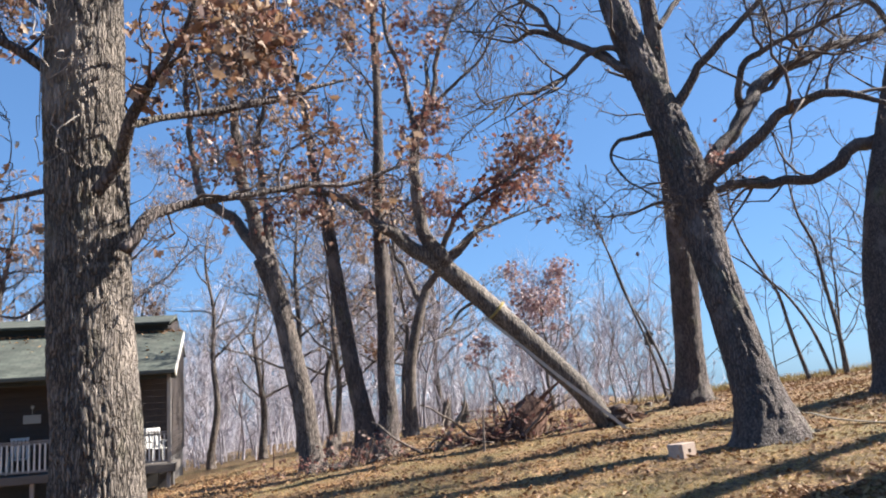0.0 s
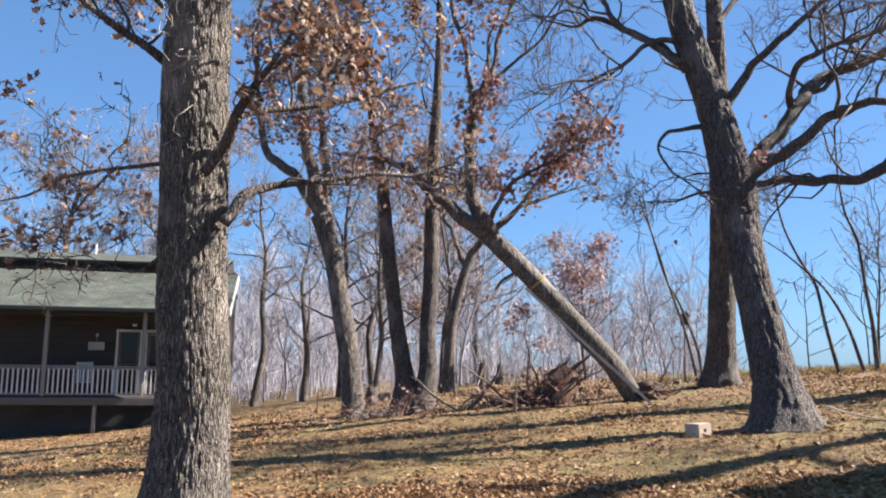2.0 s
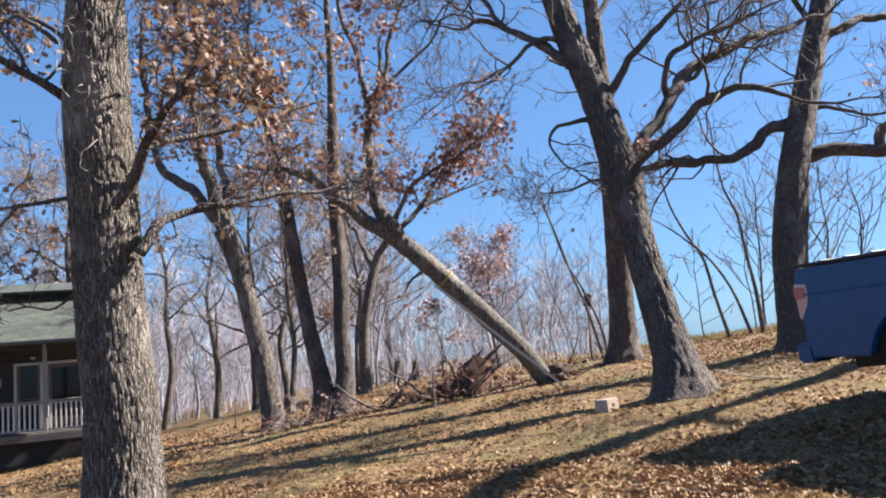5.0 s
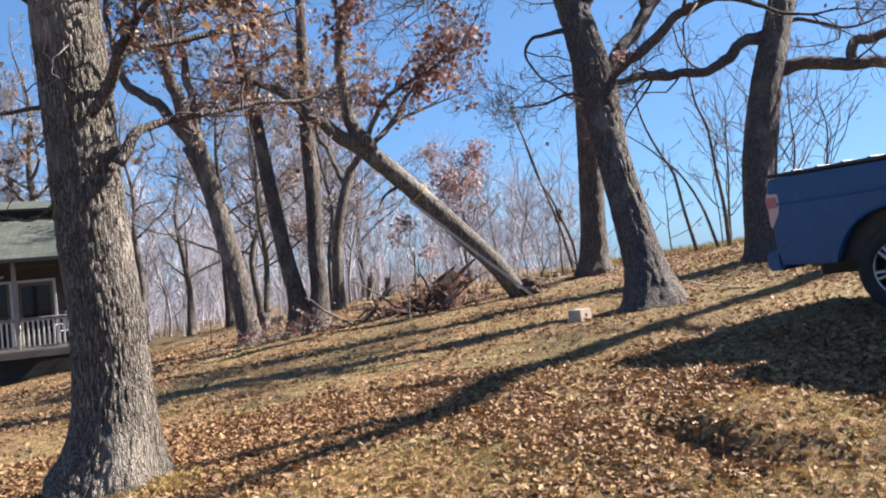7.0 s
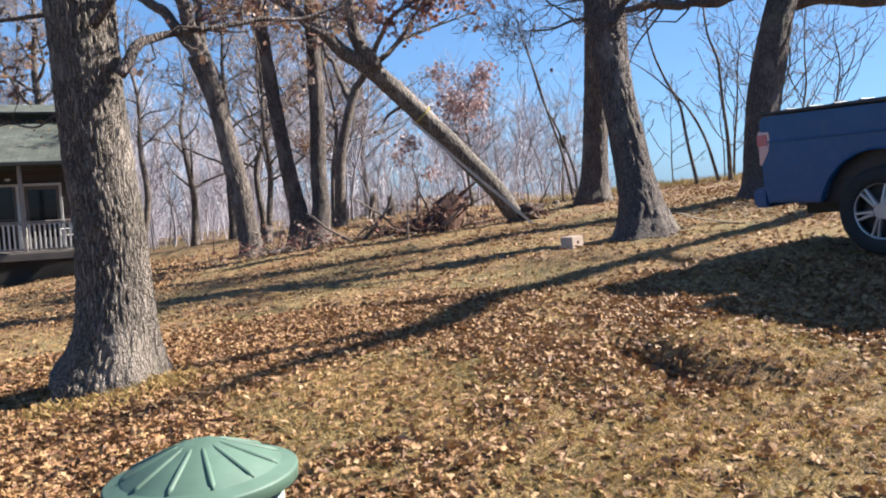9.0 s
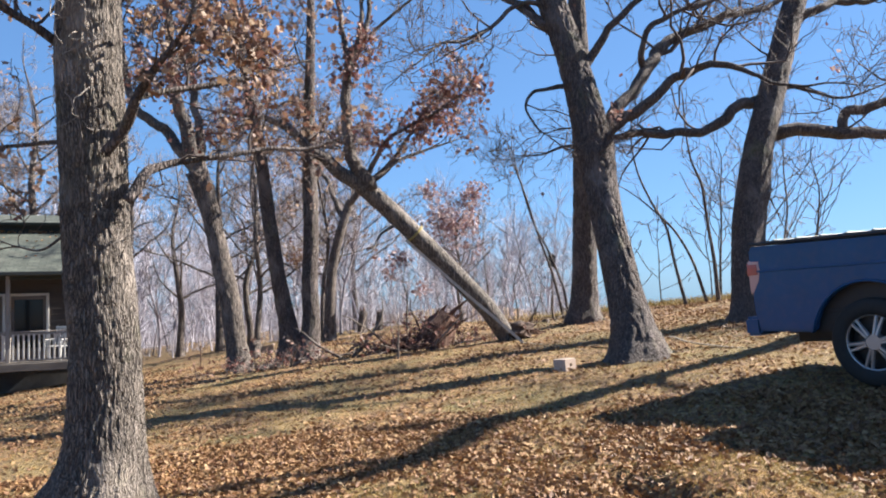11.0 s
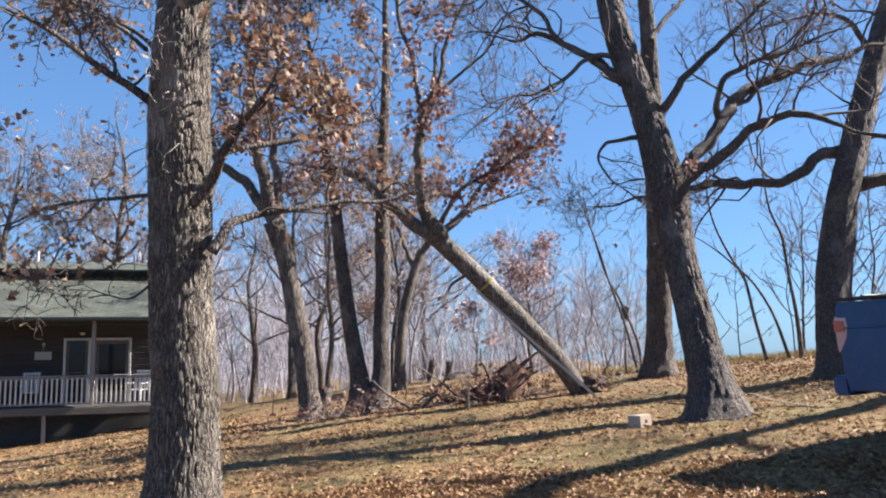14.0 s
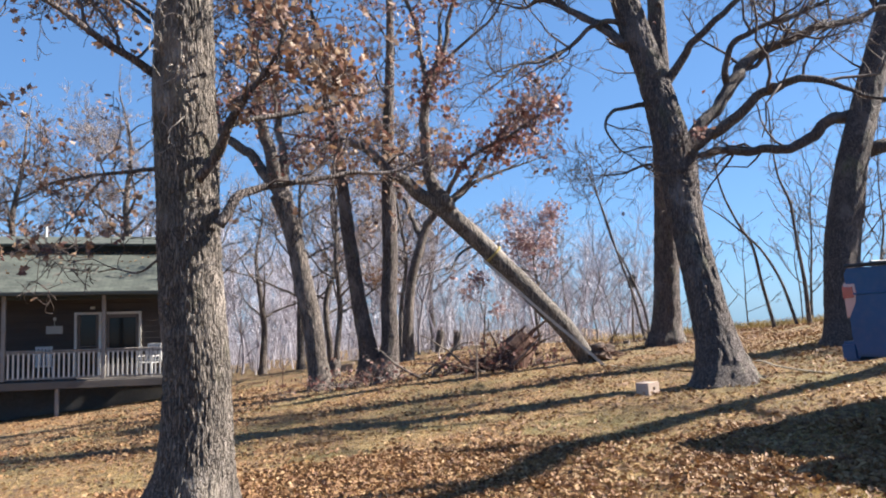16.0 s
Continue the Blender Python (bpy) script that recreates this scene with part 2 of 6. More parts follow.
class Geo:
    """Gathers corners, triangles and quads of one mesh."""

    def __init__(self):
        self.v, self.t, self.q, self.n = [], [], [], 0

    def add(self, verts, tris=None, quads=None):
        verts = np.asarray(verts, float).reshape(-1, 3)
        self.v.append(verts)
        if tris is not None and len(tris):
            self.t.append(np.asarray(tris) + self.n)
        if quads is not None and len(quads):
            self.q.append(np.asarray(quads) + self.n)
        self.n += len(verts)
        return self

    def arrays(self):
        v = np.concatenate(self.v) if self.v else np.zeros((0, 3))
        t = np.concatenate(self.t) if self.t else None
        q = np.concatenate(self.q) if self.q else None
        return v, t, q

    def bm(self, b):
        b.verts.index_update()
        v = np.array([x.co for x in b.verts])
        t, q = [], []
        for f in b.faces:
            ids = [x.index for x in f.verts]
            if len(ids) == 4:
                q.append(ids)
            else:
                t += [(ids[0], ids[k], ids[k + 1]) for k in range(1, len(ids) - 1)]
        b.free()
        return self.add(v, t, q)

    def box(self, centre, size, bevel=0.008, turn=None):
        b = bmesh.new()
        bmesh.ops.create_cube(b, size=1)
        for x in b.verts:
            x.co = Vector((x.co.x * size[0], x.co.y * size[1], x.co.z * size[2]))
        if bevel:
            bmesh.ops.bevel(b, geom=b.edges[:], offset=min(bevel, min(size) * 0.45), segments=1, affect="EDGES")
        m = Matrix.Translation(centre) @ (turn or Matrix())
        bmesh.ops.transform(b, matrix=m, verts=b.verts[:])
        return self.bm(b)

    def slab(self, outline, axis, lo, hi, bevel=0.0):
        """A flat outline (two coordinates) made thick along an axis."""
        b = bmesh.new()
        put = {"x": lambda p, k: (k, *p), "y": lambda p, k: (p[0], k, p[1]), "z": lambda p, k: (*p, k)}[axis]
        face = b.faces.new([b.verts.new(put(p, lo)) for p in outline])
        out = bmesh.ops.extrude_face_region(b, geom=[face])
        d = {"x": (hi - lo, 0, 0), "y": (0, hi - lo, 0), "z": (0, 0, hi - lo)}[axis]
        bmesh.ops.translate(b, vec=d, verts=[g for g in out["geom"] if isinstance(g, bmesh.types.BMVert)])
        bmesh.ops.recalc_face_normals(b, faces=b.faces[:])
        if bevel:
            sharp = [e for e in b.edges if len(e.link_faces) == 2 and e.calc_face_angle(0) > 0.6]
            bmesh.ops.bevel(b, geom=sharp, offset=bevel, segments=2, affect="EDGES")
        bmesh.ops.triangulate(b, faces=[f for f in b.faces if len(f.verts) > 4])
        return self.bm(b)

    def tube(self, path, radii, sides=8, caps=True, shape=None):
        """A tapering tube along a path."""
        path, radii = np.asarray(path, float), np.asarray(radii, float)
        n = len(path)
        tan = np.gradient(path, axis=0)
        tan /= np.linalg.norm(tan, axis=1, keepdims=True) + 1e-9
        ref = np.array([0.0, 0, 1]) if abs(tan[0][2]) < 0.8 else np.array([1.0, 0, 0])
        a = np.zeros((n, 3))
        for k in range(n):
            ref = ref - tan[k] * (ref @ tan[k])
            ref /= np.linalg.norm(ref) + 1e-9
            a[k] = ref
        b = np.cross(tan, a)
        th = np.linspace(0, 2 * np.pi, sides, endpoint=False)
        rr = radii[:, None] * np.ones(sides)
        if shape is not None:
            rr = rr * shape
        v = path[:, None] + rr[..., None] * (np.cos(th)[None, :, None] * a[:, None] + np.sin(th)[None, :, None] * b[:, None])
        i = np.arange(n - 1)[:, None] * sides
        j = np.arange(sides)[None]
        k = (np.arange(sides) + 1) % sides
        quads = np.stack([i + j, i + k[None], i + sides + k[None], i + sides + j], -1).reshape(-1, 4)
        v = v.reshape(-1, 3)
        tris = []
        if caps:
            v = np.concatenate([v, path[:1], path[-1:]])
            c0, c1, last = n * sides, n * sides + 1, (n - 1) * sides
            tris = [(c0, k[s], s) for s in range(sides)] + [(c1, last + s, last + k[s]) for s in range(sides)]
        return self.add(v, tris, quads)

    def rod(self, a, b, r, sides=8):
        return self.tube([a, b], [r, r], sides)


def thing(name, m, label, category, group="", kind=""):
    """A top-level thing: an Empty at its base."""
    ob = new(name)
    ob.empty_display_size = 0.1
    ob.matrix_world = m if isinstance(m, Matrix) else Matrix.Translation(m)
    return tagged(ob, label, category, group, kind)


def part(name, geo, mat, parent=None, label="", smooth=False, kind="", category=""):
    """One mesh object, under a thing or a part, in its thing's own coordinates."""
    me = mesh_of(name, *geo.arrays(), smooth=smooth, mat=mat)
    ob = new(name, me)
    ob.parent = parent
    return tagged(ob, label, category, "", kind)


def grid_noise(u, v, seed, pu=0):
    """Smooth value noise from -1 to 1; u repeats after pu cells if that is given."""
    iu, iv = np.floor(u).astype(int), np.floor(v).astype(int)
    fu, fv = u - iu, v - iv
    fu, fv = fu * fu * (3 - 2 * fu), fv * fv * (3 - 2 * fv)

    def h(a, b):
        a = a % pu if pu else a
        k = (a * 374761393 + b * 668265263 + seed * 982451653) & 0x7FFFFFFF
        k = ((k ^ (k >> 13)) * 1274126177) & 0x7FFFFFFF
        return ((k ^ (k >> 16)) & 0xFFFF) / 32767.5 - 1

    return (h(iu, iv) * (1 - fu) + h(iu + 1, iv) * fu) * (1 - fv) + (h(iu, iv + 1) * (1 - fu) + h(iu + 1, iv + 1) * fu) * fv


def spline(points, step):
    """A smooth curve through the points, a row every step metres; any number of columns, place first."""
    p = np.asarray(points, float)
    if len(p) < 3:
        n = max(2, int(np.linalg.norm(p[-1, :3] - p[0, :3]) / step))
        return p[0] + (p[-1] - p[0]) * np.linspace(0, 1, n)[:, None]
    p = np.concatenate([2 * p[:1] - p[1:2], p, 2 * p[-1:] - p[-2:-1]])
    p[0, 3:], p[-1, 3:] = p[1, 3:], p[-2, 3:]
    out = []
    for k in range(1, len(p) - 2):
        a, b, c, d = p[k - 1 : k + 3]
        n = max(1, int(np.ceil(np.linalg.norm((c - b)[:3]) / step)))
        t = (np.arange(n) / n)[:, None]
        out.append(0.5 * (2 * b + (c - a) * t + (2 * a - 5 * b + 4 * c - d) * t**2 + (3 * b - a - 3 * c + d) * t**3))
    return np.concatenate([*out, p[-2:-1]])


# ---- ground ----
# Spot heights of the slope: at the house, the trees, the yard's edge and the field.
SPOTS = np.array([
    (0, 0, -0.3), (-2.26, 5.75, -0.24), (-13.2, 23, -1.62), (-8.9, 25.5, -1.27), (-11.9, 45, -2.0), (-8.2, 45, -1.6), (3.9, 10.5, 0.26),
    (2.94, 11.5, -0.1), (3.0, 17, 0.2), (-2, 19, -0.27), (-3.15, 18.5, -0.45), (-1.3, 25, -0.2), (5.3, 18.6, 0.54), (7.4, 14, 0.64), (9, 20, 0.8),
    (5.5, 21.2, 0.5), (4.4, 6.3, 0.15), (12, 30, -0.15), (15.5, 22, 1.3), (12.8, 22, 1.15), (0, 29, 0.02), (15, 39, -1.3), (21, 38, -0.2), (25, 37, 0.7)])


HOLLOW = ((1.58, 4.72), (1.6, 4.2), (1.74, 3.82), (2.0, 3.58), (2.35, 3.46))


def height(x, y):
    """The ground's height."""
    x, y = np.asarray(x, float), np.asarray(y, float)
    base = lambda a, b: 0.11 * 45 * np.tanh(a / 45) - 0.01 * b  # noqa: E731
    res = SPOTS[:, 2] - base(SPOTS[:, 0], SPOTS[:, 1])
    up, down = np.zeros(x.shape), np.full(x.shape, 0.12)
    for (sx, sy, _), r in zip(SPOTS, res):
        s = 3.2 if sy < 24 else 5.0
        w = np.exp(-((x - sx) ** 2 + (y - sy) ** 2) / (2 * s * s))
        up, down = up + w * r, down + w
    z = base(x, np.clip(y, -20, 60)) + up / down
    far = np.clip((np.hypot(x, y - 15) - 45) / 60, 0, 1)
    far = far * far * (3 - 2 * far)
    z = z * (1 - far) + (-5 + 0.03 * np.clip(x, -80, 60)) * far
    # Beyond the field's crest on the right the land falls away.
    a, b = np.clip((x - 7) / 14, 0, 1), np.clip((y - 27) / 26, 0, 1)
    z = z - 3.4 * a * a * (3 - 2 * a) * b * b * (3 - 2 * b)
    # A grassy hummock with a curved hollow at its foot.
    z = z + 0.12 * np.exp(-(((x - 2.08) / 0.42) ** 2 + ((y - 4.25) / 0.5) ** 2)) + 0.07 * np.exp(-(((x - 2.7) / 0.5) ** 2 + ((y - 5.2) / 0.5) ** 2))
    near = np.full(x.shape, 9.0)
    for (ax, ay), (bx, by) in zip(HOLLOW[:-1], HOLLOW[1:]):
        f = np.clip(((x - ax) * (bx - ax) + (y - ay) * (by - ay)) / ((bx - ax) ** 2 + (by - ay) ** 2), 0, 1)
        near = np.minimum(near, (x - ax - f * (bx - ax)) ** 2 + (y - ay - f * (by - ay)) ** 2)
    z = z - 0.11 * np.exp(-near / 0.018)
    return z + 0.035 * grid_noise(x * 0.9, y * 0.9, 3) + 0.018 * grid_noise(x * 3.1, y * 3.1, 4) + 0.01 * grid_noise(x * 8.3, y * 8.3, 5)


def hz(x, y):
    return float(height(np.array([x]), np.array([y]))[0])


def build_ground():
    u = np.linspace(-1, 1, 321)
    gx = 14 * np.sinh(u * 5.2) / math.sinh(1.5) * 0.24 + 1
    gy = 14 * np.sinh(u * 5.2) / math.sinh(1.5) * 0.24 + 6
    x, y = np.meshgrid(gx, gy)
    v = np.stack([x, y, height(x, y)], -1).reshape(-1, 3)
    n = len(u)
    i, j = np.meshgrid(np.arange(n - 1), np.arange(n - 1))
    a = (j * n + i).ravel()
    me = mesh_of("ground", v, quads=np.stack([a, a + 1, a + n + 1, a + n], -1), smooth=True, mat=M_GROUND)
    tagged(new("ground", me), "sloping yard of dry yellow grass under fallen oak leaves", "ground", kind="structure")


build_ground()
# Axes of the trunks and limbs: x, y, z and radius in metres, the trunk first.
NEAR = [
    [(-2.26, 5.75, -0.31, 0.417), (-2.22, 5.75, -0.08, 0.362), (-2.19, 5.75, 0.16, 0.318), (-2.18, 5.75, 0.47, 0.285), (-2.19, 5.75, 0.97, 0.268), (-2.23, 5.75, 1.63, 0.254), (-2.26, 5.75, 2.3, 0.259), (-2.28, 5.75, 2.91, 0.254), (-2.3, 5.75, 3.4, 0.246), (-2.29, 5.75, 4.27, 0.219), (-2.27, 5.75, 5.44, 0.175)],
    [(-2.27, 5.75, 5.4, 0.174), (-2.22, 5.8, 7.2, 0.12), (-2.1, 5.9, 9.2, 0.05)],
    [(-1.95, 5.55, 2.09, 0.047), (-1.86, 5.68, 2.31, 0.041), (-1.78, 5.81, 2.4, 0.035), (-1.52, 5.94, 2.47, 0.025), (-1.25, 6.06, 2.53, 0.022), (-0.97, 6.19, 2.62, 0.02), (-0.63, 6.32, 2.64, 0.017), (-0.27, 6.45, 2.78, 0.012)],
    [(-2.1, 5.5, 2.45, 0.04), (-1.92, 5.42, 2.67, 0.043), (-1.81, 5.33, 2.83, 0.036), (-1.68, 5.25, 3.01, 0.029), (-1.53, 5.17, 3.15, 0.02), (-1.38, 5.08, 3.3, 0.014), (-1.28, 5, 3.53, 0.009)],
    [(-1.86, 5.5, 2.86, 0.028), (-1.69, 5.66, 2.97, 0.022), (-1.4, 5.82, 3.06, 0.025), (-1.04, 5.98, 3.17, 0.022), (-0.86, 6.14, 3.31, 0.015), (-0.56, 6.3, 3.43, 0.009)],
    [(-1.62, 5.45, 3.22, 0.015), (-1.43, 5.32, 3.28, 0.013), (-1.19, 5.2, 3.14, 0.013), (-1.04, 5.08, 3.04, 0.011), (-0.74, 4.95, 2.94, 0.006)],
    [(-2.49, 5.75, 3.33, 0.042), (-2.68, 5.63, 3.46, 0.034), (-2.84, 5.52, 3.56, 0.03), (-2.99, 5.4, 3.68, 0.026), (-3.14, 5.28, 3.79, 0.021), (-3.3, 5.17, 3.88, 0.016), (-3.49, 5.05, 3.94, 0.011)],
    [(-2.49, 5.75, 3.83, 0.023), (-2.79, 6.02, 4.11, 0.018), (-3.13, 6.28, 4.35, 0.015), (-3.68, 6.55, 4.67, 0.012)],
    [(-2.51, 5.95, 2.63, 0.021), (-3, 6.15, 2.66, 0.017), (-3.39, 6.35, 2.66, 0.015), (-3.8, 6.55, 2.64, 0.014), (-4.17, 6.75, 2.54, 0.012), (-4.61, 6.95, 2.5, 0.008)],
    [(-2.42, 5.62, 1.86, 0.012), (-2.6, 5.6, 1.73, 0.009), (-2.78, 5.6, 1.76, 0.007), (-2.93, 5.62, 1.74, 0.0045)],
    [(-3.1, 6.19, 2.66, 0.012), (-3.28, 6.05, 2.35, 0.009), (-3.36, 5.9, 2.08, 0.007), (-3.38, 5.8, 1.86, 0.0045)],
    [(-2.12, 5.75, 4.28, 0.031), (-1.91, 5.48, 4.36, 0.025), (-1.71, 5.22, 4.47, 0.019), (-1.4, 4.95, 4.65, 0.014)],
    [(-2.58, 5.75, 3.85, 0.021), (-3.01, 6.15, 4.22, 0.018), (-3.5, 6.55, 4.64, 0.018), (-3.97, 6.95, 4.94, 0.014)],
    [(-2.2, 5.75, 4.7, 0.07), (-1.5, 6.0, 5.1, 0.055), (-0.7, 6.3, 5.3, 0.045), (0.2, 6.7, 5.6, 0.035), (0.9, 7.0, 6.1, 0.02)],
    [(-2.2, 5.75, 5.3, 0.07), (-1.6, 5.9, 5.9, 0.055), (-0.9, 6.1, 6.3, 0.04), (-0.1, 6.2, 6.9, 0.025)],
    [(-2.25, 5.8, 5.9, 0.06), (-1.7, 6.3, 6.5, 0.045), (-1.0, 6.8, 7.0, 0.03), (-0.5, 7.3, 7.7, 0.018)],
    [(-2.3, 5.75, 5.0, 0.06), (-3.0, 5.9, 5.6, 0.045), (-3.8, 6.1, 6.2, 0.03), (-4.5, 6.2, 6.9, 0.018)],
]
T1 = [
    [(-3.15, 18.5, -0.47, 0.327), (-3.2, 18.5, -0.17, 0.281), (-3.28, 18.5, 0.38, 0.246), (-3.38, 18.5, 1.2, 0.246), (-3.57, 18.5, 2.11, 0.234), (-3.78, 18.5, 3.16, 0.222), (-3.98, 18.5, 3.87, 0.234), (-4.13, 18.5, 4.37, 0.269)],
    [(-4.2, 18.5, 4.47, 0.164), (-4.77, 18.71, 5.21, 0.13), (-5.32, 18.93, 5.77, 0.12), (-5.67, 19.14, 6.12, 0.109), (-5.95, 19.36, 6.86, 0.086), (-6.16, 19.57, 7.69, 0.074), (-6.38, 19.79, 9, 0.056), (-6.37, 20, 10.04, 0.044)],
    [(-4.09, 18.5, 4.32, 0.199), (-4.35, 18.33, 5.26, 0.162), (-4.45, 18.17, 5.94, 0.138), (-4.49, 18, 6.74, 0.114), (-4.55, 17.83, 7.54, 0.102), (-4.71, 17.67, 8.61, 0.078), (-4.8, 17.5, 9.81, 0.055)],
    [(-4.04, 18.5, 4.37, 0.14), (-4.09, 18.75, 5.34, 0.107), (-4.24, 19, 6.13, 0.096), (-4.46, 19.25, 7.4, 0.073), (-4.27, 19.5, 8.85, 0.049)],
]
T2 = [
    [(-2.02, 19, -0.27, 0.358), (-2.06, 19, 0.46, 0.239), (-2.21, 19, 1.31, 0.206), (-2.37, 19, 2.31, 0.185), (-2.54, 19, 3.61, 0.174), (-2.67, 19, 4.78, 0.152), (-2.76, 19, 5.51, 0.13), (-3.01, 19, 6.55, 0.098), (-3.15, 19, 7.74, 0.076), (-3.35, 19, 8.95, 0.054)],
    [(-1.67, 19, -0.28, 0.358), (-1.52, 19.03, 0.59, 0.228), (-1.53, 19.07, 1.58, 0.207), (-1.48, 19.1, 2.87, 0.196), (-1.49, 19.13, 4.04, 0.186), (-1.5, 19.17, 5.37, 0.164), (-1.46, 19.2, 6.57, 0.143), (-1.41, 19.23, 7.78, 0.121), (-1.39, 19.27, 9.01, 0.099), (-1.4, 19.3, 10.56, 0.077)],
]
T3 = [
    [(-1.34, 25, -0.21, 0.224), (-1.31, 25, 1.08, 0.175), (-1.18, 25, 2.38, 0.161), (-0.89, 25, 3.5, 0.147), (-0.6, 25, 4.34, 0.133)],
    [(-0.84, 25, 3.65, 0.098), (-1.17, 25.33, 4.68, 0.078), (-1.55, 25.67, 5.7, 0.065), (-1.87, 26, 7.35, 0.044)],
    [(-0.64, 25, 4.24, 0.119), (0.04, 24.75, 4.95, 0.097), (0.79, 24.5, 5.55, 0.075), (1.35, 24.25, 6.33, 0.054), (2.09, 24, 7.37, 0.034)],
]
FALL = [
    [(3.1, 17, 0.14, 0.186), (2.89, 16.9, 0.49, 0.21), (2.54, 16.8, 0.98, 0.218), (1.99, 16.7, 1.56, 0.216), (1.33, 16.6, 2.26, 0.207), (0.67, 16.5, 2.91, 0.206), (0.01, 16.4, 3.53, 0.194), (-0.35, 16.34, 3.8, 0.168), (-0.65, 16.29, 3.97, 0.148), (-0.99, 16.17, 4.32, 0.131)],
    [(-0.94, 16.19, 4.27, 0.129), (-1.37, 16.06, 4.68, 0.104), (-1.72, 15.94, 4.91, 0.088), (-2.2, 15.83, 5.08, 0.063), (-2.79, 15.71, 5.13, 0.039), (-3.25, 15.6, 5.17, 0.023)],
    [(0.02, 16.4, 3.56, 0.172), (-0.28, 16.34, 4.14, 0.147), (-0.43, 16.28, 4.64, 0.13), (-0.48, 16.22, 5.26, 0.121), (-0.4, 16.16, 5.87, 0.105), (-0.25, 16.1, 6.55, 0.088)],
    [(-0.35, 16.1, 6.45, 0.072), (-0.02, 16.18, 7.23, 0.056), (0.12, 16.26, 8, 0.049), (0.45, 16.34, 8.79, 0.041), (0.8, 16.42, 9.6, 0.037), (1.02, 16.5, 10.5, 0.029)],
    [(-0.35, 16.1, 6.54, 0.056), (0.1, 15.9, 6.87, 0.04), (0.66, 15.7, 7.32, 0.031), (1.09, 15.5, 7.71, 0.027), (1.46, 15.3, 8.41, 0.015)],
    [(-0.4, 16.1, 6.37, 0.064), (-0.53, 16.3, 7.07, 0.057), (-0.66, 16.5, 7.95, 0.053), (-0.93, 16.7, 8.72, 0.05), (-1, 16.9, 9.52, 0.042), (-0.94, 17.1, 10.63, 0.034)],
    [(-0.1, 16.4, 3.74, 0.065), (0.28, 16.05, 4.45, 0.048), (0.71, 15.7, 4.8, 0.039), (1.28, 15.35, 5.02, 0.027), (1.96, 15, 5.39, 0.015)],
    [(-0.04, 16.4, 3.7, 0.057), (0.61, 16.73, 4.25, 0.042), (1.16, 17.07, 4.56, 0.034), (1.99, 17.4, 4.87, 0.017)],
    [(0.57, 16.5, 2.86, 0.037), (0.25, 16.35, 2.65, 0.029), (0.09, 16.2, 2.37, 0.024), (-0.01, 16.05, 2.22, 0.02), (-0.22, 15.9, 2.12, 0.012)],
]
